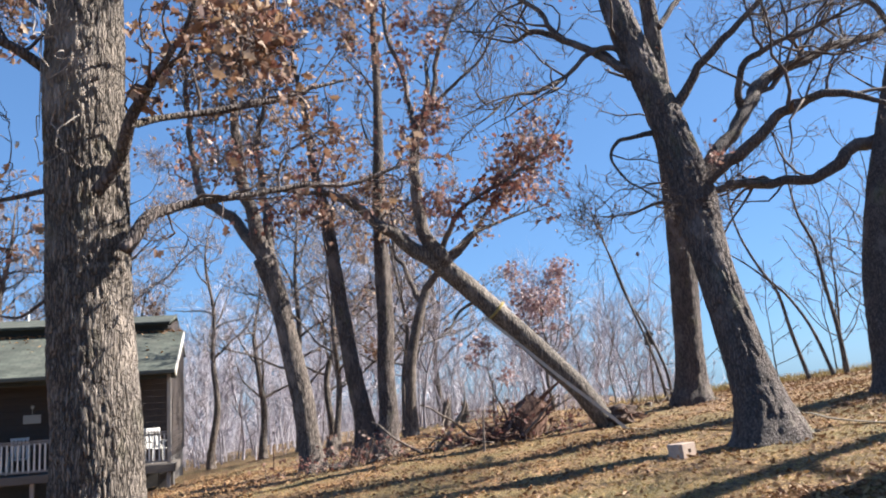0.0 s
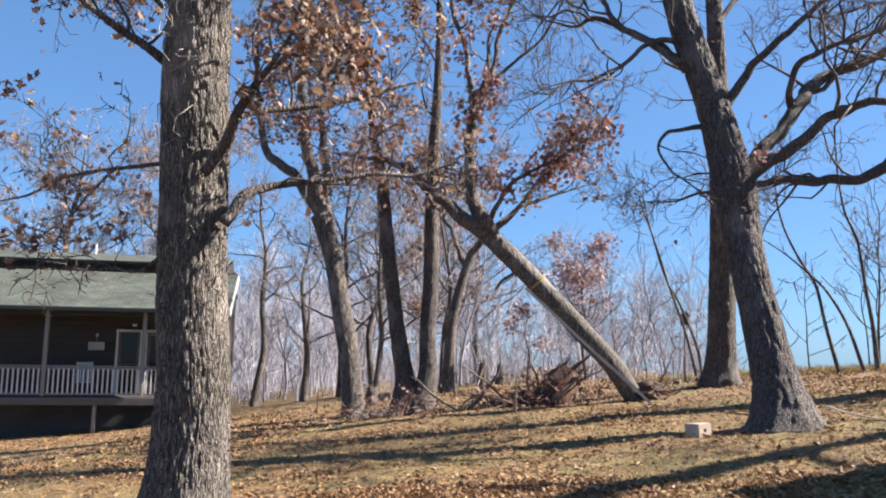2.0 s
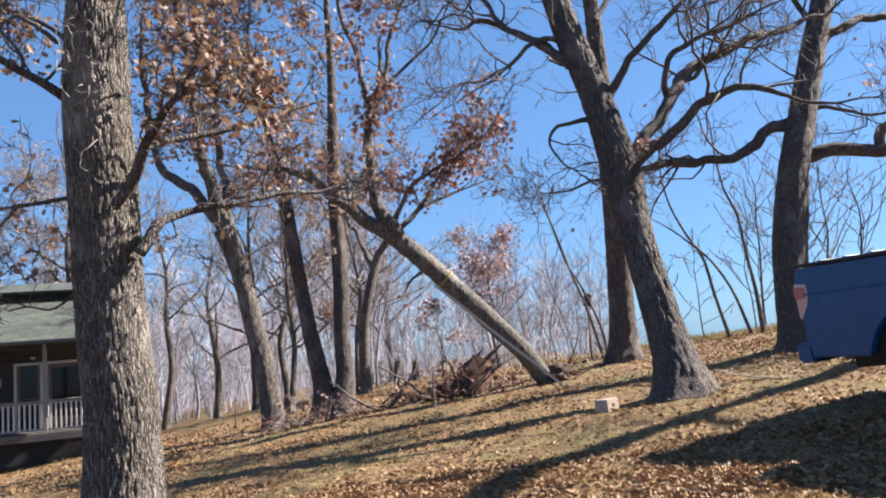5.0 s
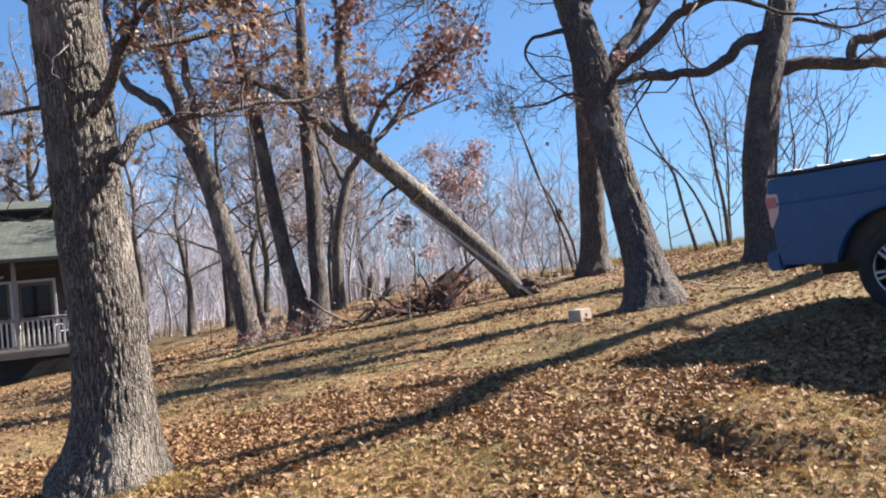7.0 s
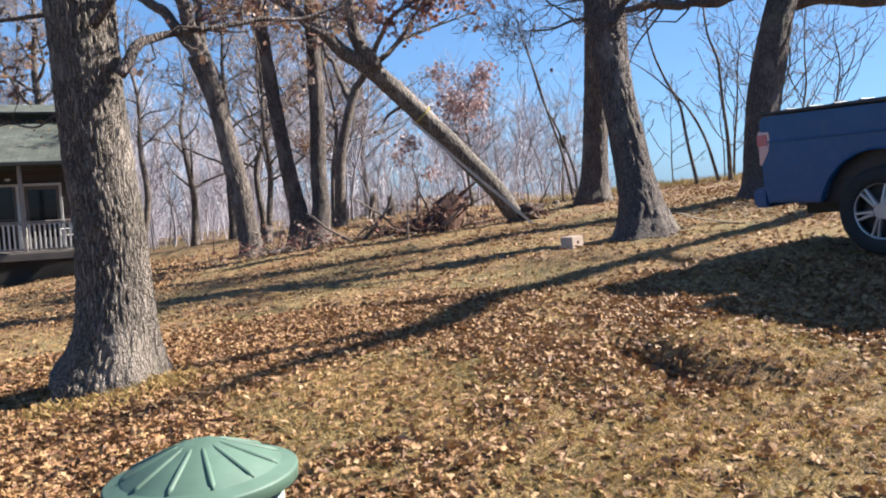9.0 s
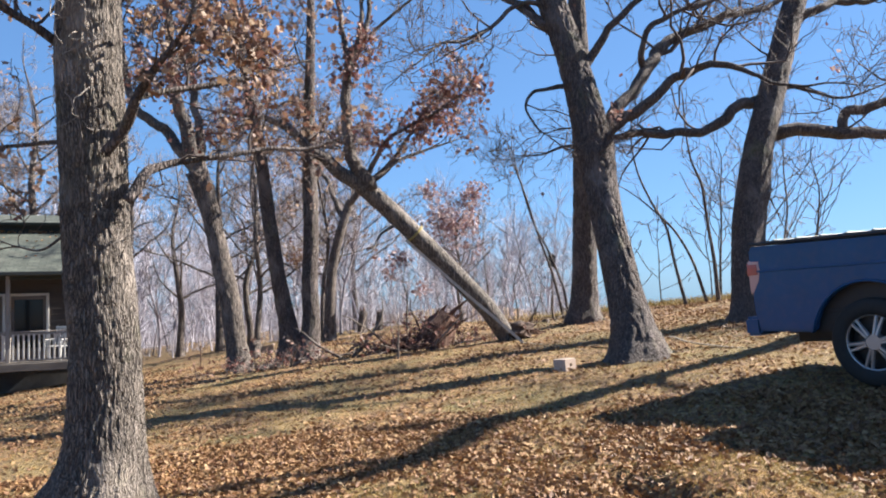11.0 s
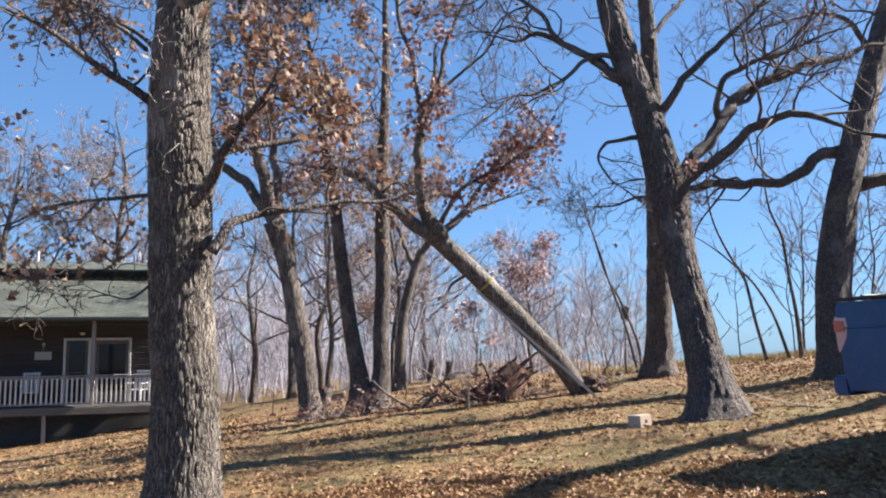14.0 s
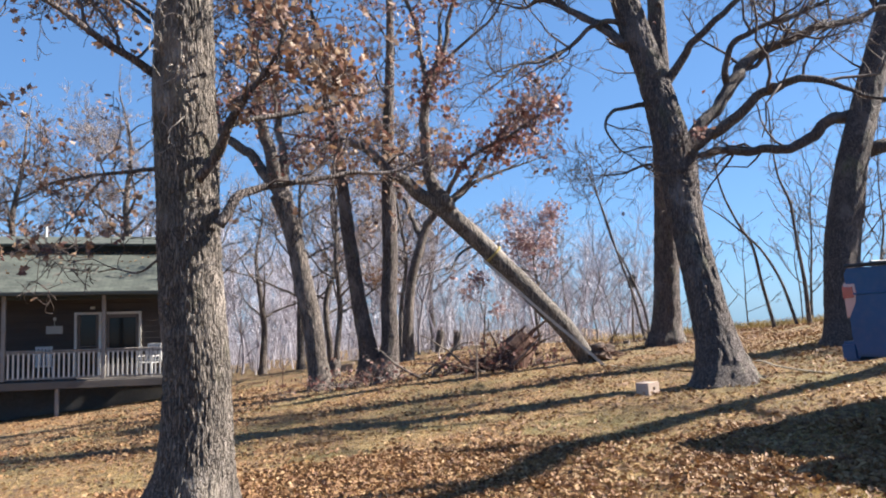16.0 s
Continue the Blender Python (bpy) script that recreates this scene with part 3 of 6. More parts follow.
BIG = [
    [(4.11, 11.32, 0.06, 0.58), (4.11, 11.35, 0.24, 0.5), (4.1, 11.41, 0.44, 0.43), (4.08, 11.51, 0.72, 0.356), (4.04, 11.7, 1.25, 0.301), (4, 11.9, 1.84, 0.284), (3.94, 12.12, 2.5, 0.274), (3.9, 12.34, 3.2, 0.294), (3.9, 12.49, 3.71, 0.321), (3.83, 12.71, 4.45, 0.31), (3.74, 12.9, 5.11, 0.291), (3.62, 13.08, 5.79, 0.271), (3.46, 13.27, 6.49, 0.267), (3.34, 13.42, 7.09, 0.253), (3.23, 13.67, 8.09, 0.233), (3.15, 14.2, 10.33, 0.173)],
    [(4.05, 12.65, 4.11, 0.13), (4.44, 12.82, 4.51, 0.114), (4.76, 12.98, 4.9, 0.107), (5.1, 13.15, 5.3, 0.117), (5.49, 13.32, 5.72, 0.11), (5.78, 13.48, 5.98, 0.102), (6.4, 13.65, 6.29, 0.084), (7.04, 13.82, 6.62, 0.076), (7.79, 13.98, 6.83, 0.067), (8.56, 14.15, 7.11, 0.048)],
    [(5.08, 13.05, 5.33, 0.072), (4.98, 12.93, 5.6, 0.058), (5.11, 12.81, 6.02, 0.053), (5.48, 12.69, 6.23, 0.044), (6.03, 12.57, 6.37, 0.035), (6.47, 12.45, 6.52, 0.026)],
    [(4.06, 12.65, 3.93, 0.122), (4.51, 12.48, 4.33, 0.103), (4.95, 12.32, 4.67, 0.085), (5.37, 12.15, 4.91, 0.075), (5.68, 11.98, 5.01, 0.066), (6.07, 11.82, 5.01, 0.057), (6.44, 11.65, 4.83, 0.036)],
    [(3.84, 13, 5.26, 0.098), (4.2, 12.84, 5.74, 0.075), (4.57, 12.68, 6.19, 0.061), (4.93, 12.52, 6.48, 0.052), (5.28, 12.36, 6.81, 0.042), (5.73, 12.2, 7.33, 0.025)],
    [(3.37, 13.3, 6.05, 0.082), (3.01, 13.46, 6.52, 0.065), (2.68, 13.62, 6.8, 0.065), (2.29, 13.78, 7.1, 0.057), (1.89, 13.94, 7.28, 0.048), (1.57, 14.1, 7.24, 0.029)],
    [(3.38, 13.4, 6.43, 0.06), (3.07, 13.23, 6.61, 0.05), (2.56, 13.07, 6.38, 0.04), (2.11, 12.9, 5.97, 0.035), (1.68, 12.73, 5.73, 0.031), (1.26, 12.57, 5.62, 0.022), (0.95, 12.4, 5.32, 0.017)],
    [(3.58, 12.9, 5.01, 0.053), (3.15, 12.78, 4.88, 0.035), (2.82, 12.65, 4.78, 0.03), (2.68, 12.52, 4.48, 0.022), (2.88, 12.4, 4.1, 0.017)],
    [(3.2, 13, 6.13, 0.071), (2.83, 13.2, 6.53, 0.054), (2.23, 13.4, 6.94, 0.05), (1.95, 13.6, 7.54, 0.042), (1.43, 13.8, 8.1, 0.038), (1.06, 14, 8.43, 0.029)],
    [(3.88, 13, 6.86, 0.053), (4.28, 13.33, 7.46, 0.046), (4.94, 13.67, 8.09, 0.037), (5.45, 14, 8.87, 0.029)],
]
RIGHT = [
    [(7.37, 14, 0.63, 0.426), (7.4, 14.07, 0.91, 0.353), (7.45, 14.2, 1.44, 0.324), (7.61, 14.42, 2.32, 0.317), (7.85, 14.63, 3.22, 0.322), (8.15, 14.84, 4.17, 0.304), (8.52, 15.04, 5.08, 0.296), (8.95, 15.27, 6.15, 0.278), (9.38, 15.49, 7.19, 0.258), (9.91, 15.73, 8.41, 0.238), (10.66, 16.05, 10.1, 0.194), (11.45, 16.5, 12.65, 0.137)],
    [(8.54, 15.35, 5.3, 0.138), (7.93, 15.29, 5.16, 0.118), (7.55, 15.24, 4.86, 0.118), (7.07, 15.18, 4.6, 0.098), (6.42, 15.12, 4.51, 0.088), (5.78, 15.06, 4.5, 0.078), (5.27, 15.01, 4.43, 0.068), (4.76, 14.95, 4.31, 0.053)],
    [(8.52, 15.1, 4.49, 0.155), (9.09, 14.98, 4.59, 0.145), (9.64, 14.86, 4.53, 0.134), (10.41, 14.74, 4.47, 0.123), (11.21, 14.62, 4.32, 0.094), (12.15, 14.5, 4.53, 0.056)],
    [(10.05, 14.9, 4.53, 0.105), (10.09, 14.8, 4.92, 0.105), (10.44, 14.7, 4.95, 0.104), (11.3, 14.6, 5.11, 0.075)],
    [(9.64, 15.7, 7.18, 0.111), (10.59, 15.82, 7.71, 0.091), (11.62, 15.95, 7.76, 0.082), (12.77, 16.08, 8.18, 0.062), (14.04, 16.2, 8.38, 0.042)],
    [(8.82, 15.35, 5.49, 0.069), (9.16, 15.15, 5.54, 0.049), (9.54, 14.95, 5.39, 0.038), (10.03, 14.75, 5.21, 0.028), (10.8, 14.55, 5.41, 0.019)],
    [(10.13, 15.95, 8.52, 0.092), (9.8, 15.85, 9.18, 0.081), (9.57, 15.75, 9.55, 0.066), (9.88, 15.65, 9.72, 0.055), (10.44, 15.55, 10.31, 0.04)],
    [(9.54, 15.8, 7.62, 0.071), (9.02, 15.6, 8.22, 0.055), (8.4, 15.4, 8.33, 0.045), (7.63, 15.2, 8.17, 0.034), (6.88, 15, 7.88, 0.019)],
]
T4 = [
    [(5.33, 18.6, 0.51, 0.46), (5.35, 18.6, 0.94, 0.373), (5.39, 18.6, 1.98, 0.315), (5.46, 18.6, 3.39, 0.309), (5.5, 18.6, 4.81, 0.303), (5.48, 18.6, 6.25, 0.283), (5.44, 18.6, 7.71, 0.245), (5.44, 18.6, 9.19, 0.206), (5.36, 18.6, 10.69, 0.167), (5.32, 18.6, 12.97, 0.116)],
]
S1 = [
    [(8.61, 20, 0.75, 0.055), (8.33, 20, 1.94, 0.045), (8.13, 20, 2.93, 0.04), (7.75, 20, 3.61, 0.035), (7.41, 20, 4.38, 0.03), (7.25, 20, 5.16, 0.025), (7.26, 20, 5.94, 0.02)],
]
S2 = [
    [(9.21, 20, 0.8, 0.05), (8.86, 20, 1.94, 0.04), (8.46, 20, 2.69, 0.035), (8.14, 20, 3.08, 0.03), (7.88, 20, 3.31, 0.025), (7.45, 20, 3.69, 0.02), (7.01, 20, 4, 0.015)],
]
S3 = [
    [(9.54, 20, 0.83, 0.074), (9.47, 20, 1.93, 0.055), (9.35, 20, 2.84, 0.045), (9.25, 20, 3.75, 0.04), (9.19, 20, 4.14, 0.04), (8.92, 20, 4.83, 0.03), (8.8, 20, 5.77, 0.025), (8.77, 20, 6.56, 0.02)],
]
S4 = [
    [(5.42, 21, 0.51, 0.047), (5.13, 21, 1.77, 0.036), (4.71, 21, 3.04, 0.031), (4.43, 21, 4, 0.026), (4.15, 21, 4.81, 0.021), (4.01, 21, 5.29, 0.016)],
]
S5 = [
    [(5.66, 21.4, 0.49, 0.042), (5.53, 21.4, 1.37, 0.037), (5.1, 21.4, 2.5, 0.032), (4.73, 21.4, 3.23, 0.026), (4.4, 21.4, 4.38, 0.021), (4.17, 21.4, 5.36, 0.016)],
]


# ---- trees ----
def wander(start, way, length, r0, r1, rng, bend=0.25, lift=0.1, n=5):
    """A crooked branch: rows of place and radius."""
    p, d = np.array(start, float), np.array(way, float)
    d /= np.linalg.norm(d) + 1e-9
    rows = [(*p, r0)]
    for k in range(1, n):
        d = d + rng.normal(0, bend, 3) + (0, 0, lift)
        d /= np.linalg.norm(d)
        p = p + d * length / (n - 1)
        rows.append((*p, r0 + (r1 - r0) * (k / (n - 1)) ** 0.8))
    return np.array(rows)


def side_way(tan, rng, lo=35, hi=70, lift=0.25):
    """A direction that leaves a branch sideways."""
    tan = tan / (np.linalg.norm(tan) + 1e-9)
    s = rng.normal(0, 1, 3)
    s -= tan * (s @ tan)
    s /= np.linalg.norm(s) + 1e-9
    a = radians(rng.uniform(lo, hi))
    w = tan * math.cos(a) + s * math.sin(a) + np.array([0, 0, lift])
    return w / np.linalg.norm(w)


def sprout(rows, level, rng, out, tips, density, reach, from_=0.25, thin=0.004, sag=0.0, fork=1.7, joints=(4, 6, 8)):
    """Grows side branches from a branch, down to twigs. out: rows of each branch; tips: ends that can carry leaves."""
    place, rad = rows[:, :3], rows[:, 3]
    seg = np.linalg.norm(np.diff(place, axis=0), axis=1)
    along = np.r_[0, np.cumsum(seg)]
    total = along[-1]
    count = rng.poisson(density * total * (1 - from_))
    for _ in range(min(count, 60)):
        s = total * (from_ + (1 - from_) * rng.random() ** 0.8)
        k = min(np.searchsorted(along, s), len(place) - 1)
        k = max(k, 1)
        f = (s - along[k - 1]) / max(seg[k - 1], 1e-6)
        p = place[k - 1] + (place[k] - place[k - 1]) * f
        r = rad[k - 1] + (rad[k] - rad[k - 1]) * f
        length = reach * rng.uniform(0.45, 1.2) * (1 - 0.35 * s / total)
        way = side_way(place[k] - place[k - 1], rng, lift=0.2 - sag)
        r0 = max(thin, min(r * 0.62, length * 0.019))
        sub = wander(p, way, length, r0, max(thin * 0.6, r0 * 0.3), rng, 0.36, 0.06 - sag * 0.3, joints[min(level, 2)])
        out.append((level, sub))
        if level > 0:
            sprout(sub, level - 1, rng, out, tips, density * fork, reach * 0.48, 0.15, thin, sag, fork, joints)
        else:
            tips.append((sub[-1, :3], sub[-1, :3] - sub[-2, :3]))
            tips.append((sub[-2, :3], sub[-1, :3] - sub[-2, :3]))


def bark_shape(rows, sides, depth, seed, flare=0.0, ground=0.0, width=0.06):
    """Radial factors of a furrowed trunk with root flare."""
    n = len(rows)
    along = np.r_[0, np.cumsum(np.linalg.norm(np.diff(rows[:, :3], axis=0), axis=1))]
    th = np.arange(sides) / sides
    r = rows[:, 3][:, None]
    cells = 2 * max(4, int(np.pi * float(np.median(rows[:, 3])) / width))
    u = np.broadcast_to(th * cells, (n, sides))
    v = np.broadcast_to(along[:, None] / (width * 4.6), (n, sides))
    warp = 0.75 * grid_noise(u * 0.5, v * 1.3, seed + 7, cells // 2)
    a = grid_noise(u + warp, v, seed, cells)
    b = grid_noise(u * 2 + warp, v * 2.1, seed + 1, cells * 2)
    ridge = np.exp(-((a + 0.45 * b) / 0.24) ** 2)
    coarse = grid_noise(th[None] * 5 + 0 * v, v * 0.25, seed + 2, 5)
    f = 1 - depth * ridge / r + 0.045 * coarse + 0.012 * b
    if flare:
        h = np.clip(1 - (rows[:, 2] - ground) / 1.1, 0, 1.2)[:, None] ** 3.5
        lobes = 0.28 * np.cos(2 * np.pi * th * 5 + seed) + 0.22 * np.cos(2 * np.pi * th * 3 + seed * 2.1)
        f = f * (1 + flare * h * (0.35 + np.clip(lobes, -0.4, 1))[None])
    return f


LEAF = np.array([(0, 0, 0), (-0.1, 0.22, 0.03), (-0.34, 0.4, 0.1), (-0.16, 0.52, 0.04), (-0.38, 0.72, 0.12), (-0.1, 0.85, 0.03), (0, 1.05, 0.0),
                 (0.1, 0.85, 0.03), (0.36, 0.7, 0.12), (0.15, 0.5, 0.04), (0.33, 0.37, 0.1), (0.1, 0.2, 0.03)])
LEAF_TRIS = np.array([(0, 1, 11), (1, 2, 3), (11, 9, 10), (1, 3, 9), (1, 9, 11), (3, 4, 5), (9, 7, 8), (3, 5, 7), (3, 7, 9), (5, 6, 7)])


LEAF_SMALL = np.array([(0, 0, 0), (-0.3, 0.35, 0.1), (-0.14, 0.5, 0.03), (-0.32, 0.72, 0.12), (0, 1.0, 0), (0.3, 0.7, 0.12), (0.14, 0.5, 0.03), (0.3, 0.33, 0.1)])
LEAF_SMALL_TRIS = np.array([(0, 1, 2), (0, 2, 6), (0, 6, 7), (2, 3, 4), (2, 4, 6), (6, 4, 5)])


LEAF_FAR = np.array([(0, 0, 0), (-0.3, 0.55, 0.12), (0, 1.0, 0), (0.3, 0.5, 0.12)])
LEAF_FAR_TRIS = np.array([(0, 1, 2), (0, 2, 3)])


def leaves_at(geo, places, ways, sizes, rng, curl=1.0, shape=LEAF, faces=LEAF_TRIS):
    """Lobed leaves at the places, each along its way."""
    n = len(places)
    if not n:
        return
    y = np.asarray(ways, float)
    y = y / (np.linalg.norm(y, axis=1, keepdims=True) + 1e-9)
    z = rng.normal(0, 1, (n, 3))
    z -= y * (z * y).sum(1, keepdims=True)
    z /= np.linalg.norm(z, axis=1, keepdims=True) + 1e-9
    x = np.cross(y, z)
    t = np.tile(shape, (n, 1, 1))
    bend = rng.uniform(-0.5, 0.7, (n, 1)) * curl
    lz = t[..., 2] * rng.uniform(0.4, 3.0, (n, 1)) * curl + bend * t[..., 1] ** 2 * 0.5
    s = np.asarray(sizes, float)[:, None, None]
    v = np.asarray(places)[:, None] + s * (t[..., 0:1] * x[:, None] + t[..., 1:2] * y[:, None] + lz[..., None] * z[:, None])
    tris = (np.arange(n)[:, None, None] * len(shape) + faces).reshape(-1, 3)
    geo.add(v.reshape(-1, 3), tris)


def plant(axes, label, seed, trunks=1, sides=28, step=0.12, furrow=0.012, flare=0.25, mat=None, twig_density=1.7, reach=1.5, levels=2,
          leaves=0, leaf_size=0.12, leaf_mat_=None, leaf_zone=None, from_=0.25, thin=0.005, sag=0.0, twig_mat=None, limb_mat=None, fork=1.7, crown_from=0.45, leaf_weight=None, roots=0, group="oaks of the yard", kind_name="oak_tree", joints=(4, 6, 8)):
    """An oak with its trunks, limbs, twigs and leaves, from its axes."""
    rng = np.random.default_rng(seed)
    bx, by = axes[0][0][0], axes[0][0][1]
    base = np.array([bx, by, hz(bx, by)])
    tree = thing(kind_name, Vector(base), label, "tree", group)
    mat = mat or M_BARK_FAR
    twigs, tips = [], []
    for k, axis in enumerate(axes):
        if (k >= trunks or kind_name == "sapling" or axis[-1][3] < 0.13) and axis[-1][3] > 0.012:
            # The limb goes on, ever thinner, past its last fork.
            a, b = np.array(axis[-2]), np.array(axis[-1])
            tail = wander(b[:3], (b - a)[:3] + (0, 0, 0.1), min(2.2, b[3] * 55), b[3], 0.006, rng, 0.16, 0.05, 6)
            axis = [*axis, *map(tuple, tail[1:])]
        rows = spline(axis, step)
        if k < trunks:
            first = rows[0].copy()
            low = np.array([first])
            low[0, 2] = min(first[2], base[2]) - 0.35
            rows = np.concatenate([low, rows])
        rows[:, 3] = np.maximum(rows[:, 3], 0.006)
        local = rows.copy()
        local[:, :3] -= base
        g = Geo()
        if k < trunks:
            g.tube(local[:, :3], local[:, 3], sides, True, bark_shape(rows, sides, furrow, seed + k, flare, base[2], 0.023 if sides > 150 else 0.06))
            part("trunk", g, mat, tree, smooth=True)
            r = float(np.median(rows[: len(rows) // 3, 3]))
            for j in range(roots):
                # Buttress roots run out of the trunk into the ground.
                a = 2 * math.pi * (j + rng.uniform(-0.25, 0.25)) / roots
                ln = r * rng.uniform(1.5, 2.3)
                c, s_ = math.cos(a), math.sin(a)
                steps = ((0.5, 0.12, 0.1), (0.95, 0.08, 0.14), (1.4, 0.03, 0.12), (1.9, -0.02, 0.08), (2.6, -0.1, 0.03))
                pts = [(c * r * f * ln / r / 1.9, s_ * r * f * ln / r / 1.9, up * r * 2.0, q * r) for f, up, q in steps]
                pts = [(px + local[1, 0], py + local[1, 1], pz + hz(bx + px, by + py) - base[2], q) for px, py, pz, q in pts]
                rr = spline(pts, 0.04)
                part("root", Geo().tube(rr[:, :3], rr[:, 3], 16, True, bark_shape(rr, 16, furrow * 0.6, seed + j)), mat, tree, smooth=True)
            sprout(rows, levels, rng, twigs, tips, twig_density * 0.5, reach * 1.2, crown_from, thin, sag, fork, joints)
        else:
            s = min(14, max(8, sides // 3))
            ph = rng.uniform(0, 50, 3)
            run = np.arange(len(local)) * step
            wob = np.stack([grid_noise(run * 1.7 + q, 0 * run + 0.5, 3) + 0.5 * grid_noise(run * 4.5 + q, 0 * run + 0.5, 4) for q in ph], 1) * np.minimum(0.1, local[:, 3:4] * 1.3)
            local[1:, :3] += wob[1:]
            g.tube(local[:, :3], local[:, 3], s, True)
            part("limb", g, limb_mat or mat, tree, smooth=True)
            sprout(rows, levels, rng, twigs, tips, twig_density, reach, from_, thin, sag, fork, joints)
            tips.append((rows[-1, :3], rows[-1, :3] - rows[-2, :3]))
    g = Geo()
    for level, rows in twigs:
        g.tube(rows[:, :3] - base, rows[:, 3], 5 if level > 1 else 3, False)
    if twigs:
        part("crown", g, twig_mat or M_TWIG, tree, "crown of thin crooked bare twigs", smooth=True, kind="stuff")
    if leaves and tips:
        tp, tw = np.array([t[0] for t in tips]), np.array([t[1] for t in tips])
        keep = np.ones(len(tp), bool) if leaf_zone is None else np.array([leaf_zone(p) for p in tp])
        tp, tw = tp[keep], tw[keep]
        if len(tp):
            # Leaves hang on in clusters: some twigs keep many, most keep none.
            w = rng.random(len(tp)) ** 7 + 0.004
            if leaf_weight:
                w = w * leaf_weight(tp)
            w = w / w.sum()
            bunches = rng.choice(len(tp), max(4, leaves // 20), p=w)
            pick = np.where(rng.random(leaves) < 0.82, bunches[(rng.random(leaves) ** 1.5 * len(bunches)).astype(int)], rng.choice(len(tp), leaves, p=w))
            pl = tp[pick] + rng.normal(0, leaf_size * 1.15, (leaves, 3))
            wy = tw[pick] / (np.linalg.norm(tw[pick], axis=1, keepdims=True) + 1e-9) * 0.6 + rng.normal(0, 0.6, (leaves, 3)) + (0, 0, -0.35)
            g = Geo()
            leaves_at(g, pl - base, wy, leaf_size * rng.uniform(0.6, 1.25, leaves), rng)
            part("foliage", g, leaf_mat_ or M_LEAF, tree, "dry brown oak leaves that still hang on", kind="stuff")
    return tree


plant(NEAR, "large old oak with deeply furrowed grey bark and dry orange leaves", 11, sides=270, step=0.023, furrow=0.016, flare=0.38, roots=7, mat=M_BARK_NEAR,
      twig_density=5.5, reach=0.95, levels=2, limb_mat=M_BARK, leaves=1800, leaf_size=0.082, thin=0.0045, leaf_weight=lambda p: np.where(p[:, 0] > -1.9, 1.0, 0.3) * np.where((p[:, 0] < -2.5) & (p[:, 2] < 2.9), 1.2, 1.0) * np.where((p[:, 0] < -2.55) & (p[:, 2] < 2.25), 0.6, 1.0) * np.where(p[:, 2] > 2.9, 1.3, 0.7) * np.where(p[:, 2] > 4.7, 0.08, 1.0), from_=0.15, crown_from=0.85, sag=0.1)
plant(BIG, "large leaning oak with dark furrowed bark and bare spreading limbs", 12, sides=110, step=0.045, furrow=0.032, flare=0.22, roots=7, mat=M_BARK,
      twig_density=3.6, reach=2.0, fork=1.45, levels=2, leaves=420, leaf_size=0.09, leaf_mat_=M_LEAF_RED, crown_from=0.55, thin=0.0055, joints=(4, 5, 7))
plant(RIGHT, "tall bare oak on the slope with a broken lit limb", 13, sides=48, step=0.08, furrow=0.026, flare=0.4, roots=6, mat=M_BARK,
      twig_density=3.5, reach=2.0, fork=1.4, levels=2, leaves=300, leaf_size=0.09, leaf_mat_=M_LEAF_RED, crown_from=0.4, thin=0.006, joints=(4, 5, 7))
plant(FALL, "uprooted oak leaning steeply, red-brown leaves in its crown", 14, sides=32, furrow=0.01, flare=0.12, mat=M_BARK_PALE, limb_mat=M_BARK_FAR,
      twig_density=3.4, reach=1.2, levels=2, leaves=3000, leaf_size=0.14, leaf_weight=lambda p: np.where(p[:, 0] > -0.2, 1.0, 0.5) * np.where(p[:, 2] < 2.4, 0.2, 1.0) * np.where((p[:, 2] > 6.2) & (p[:, 0] > 0.2), 0.08, 1.0) * np.where(p[:, 0] > 1.7, 0.3, 1.0), leaf_mat_=M_LEAF_RED, crown_from=0.97, thin=0.008)
plant(T1, "slender leaning oak with forked grey limbs", 15, sides=40, step=0.09, furrow=0.02, twig_density=5.0, reach=1.6, leaves=1900, leaf_size=0.14, crown_from=0.85, thin=0.009)
plant(T2, "oak with two stems from one stump", 16, trunks=2, sides=40, step=0.09, furrow=0.02, mat=M_BARK, twig_density=5.5, reach=2.0, leaves=2100, leaf_size=0.14, crown_from=0.4, thin=0.009, roots=4)
plant(T3, "young forked oak behind the twin stems", 17, twig_density=3.5, reach=1.5, leaves=700, leaf_size=0.15, crown_from=0.5, thin=0.007)
plant(T4, "straight bare oak half hidden behind the leaning oak", 18, sides=56, step=0.07, furrow=0.025, flare=0.3, roots=6, mat=M_BARK, twig_density=2.6, reach=1.8, leaves=60, leaf_mat_=M_LEAF_RED, crown_from=0.35, thin=0.006)
for _k, _axes in enumerate((S1, S2, S3, S4, S5)):
    plant(_axes, "thin bare crooked sapling at the field's edge", 20 + _k, sides=8, flare=0, furrow=0, twig_density=5, reach=0.8, levels=1,
          crown_from=0.3, thin=0.006, group="saplings", kind_name="sapling")


# ---- house ----
M_SIDING = plain("brown_siding", (0.05, 0.038, 0.034), 0.75, grain=0.3, scale=30, stretch=(0.2, 0.2, 3), relief=0.004)
M_TRIM = plain("weathered_white_paint", (0.55, 0.52, 0.48), 0.7, grain=0.2, scale=18, relief=0.002)
M_DECK = plain("grey_deck_wood", (0.105, 0.09, 0.08), 0.85, grain=0.3, scale=20, stretch=(0.3, 3, 3), relief=0.003)
M_POST = plain("pale_post_wood", (0.22, 0.195, 0.18), 0.8, grain=0.3, scale=20, stretch=(3, 3, 0.3), relief=0.003)
M_FASCIA = plain("green_fascia_and_gap_shade", (0.022, 0.026, 0.024), 0.7, grain=0.25, scale=12)
M_SOFFIT = plain("dark_porch_ceiling", (0.03, 0.025, 0.022), 0.9, grain=0.2, scale=8)
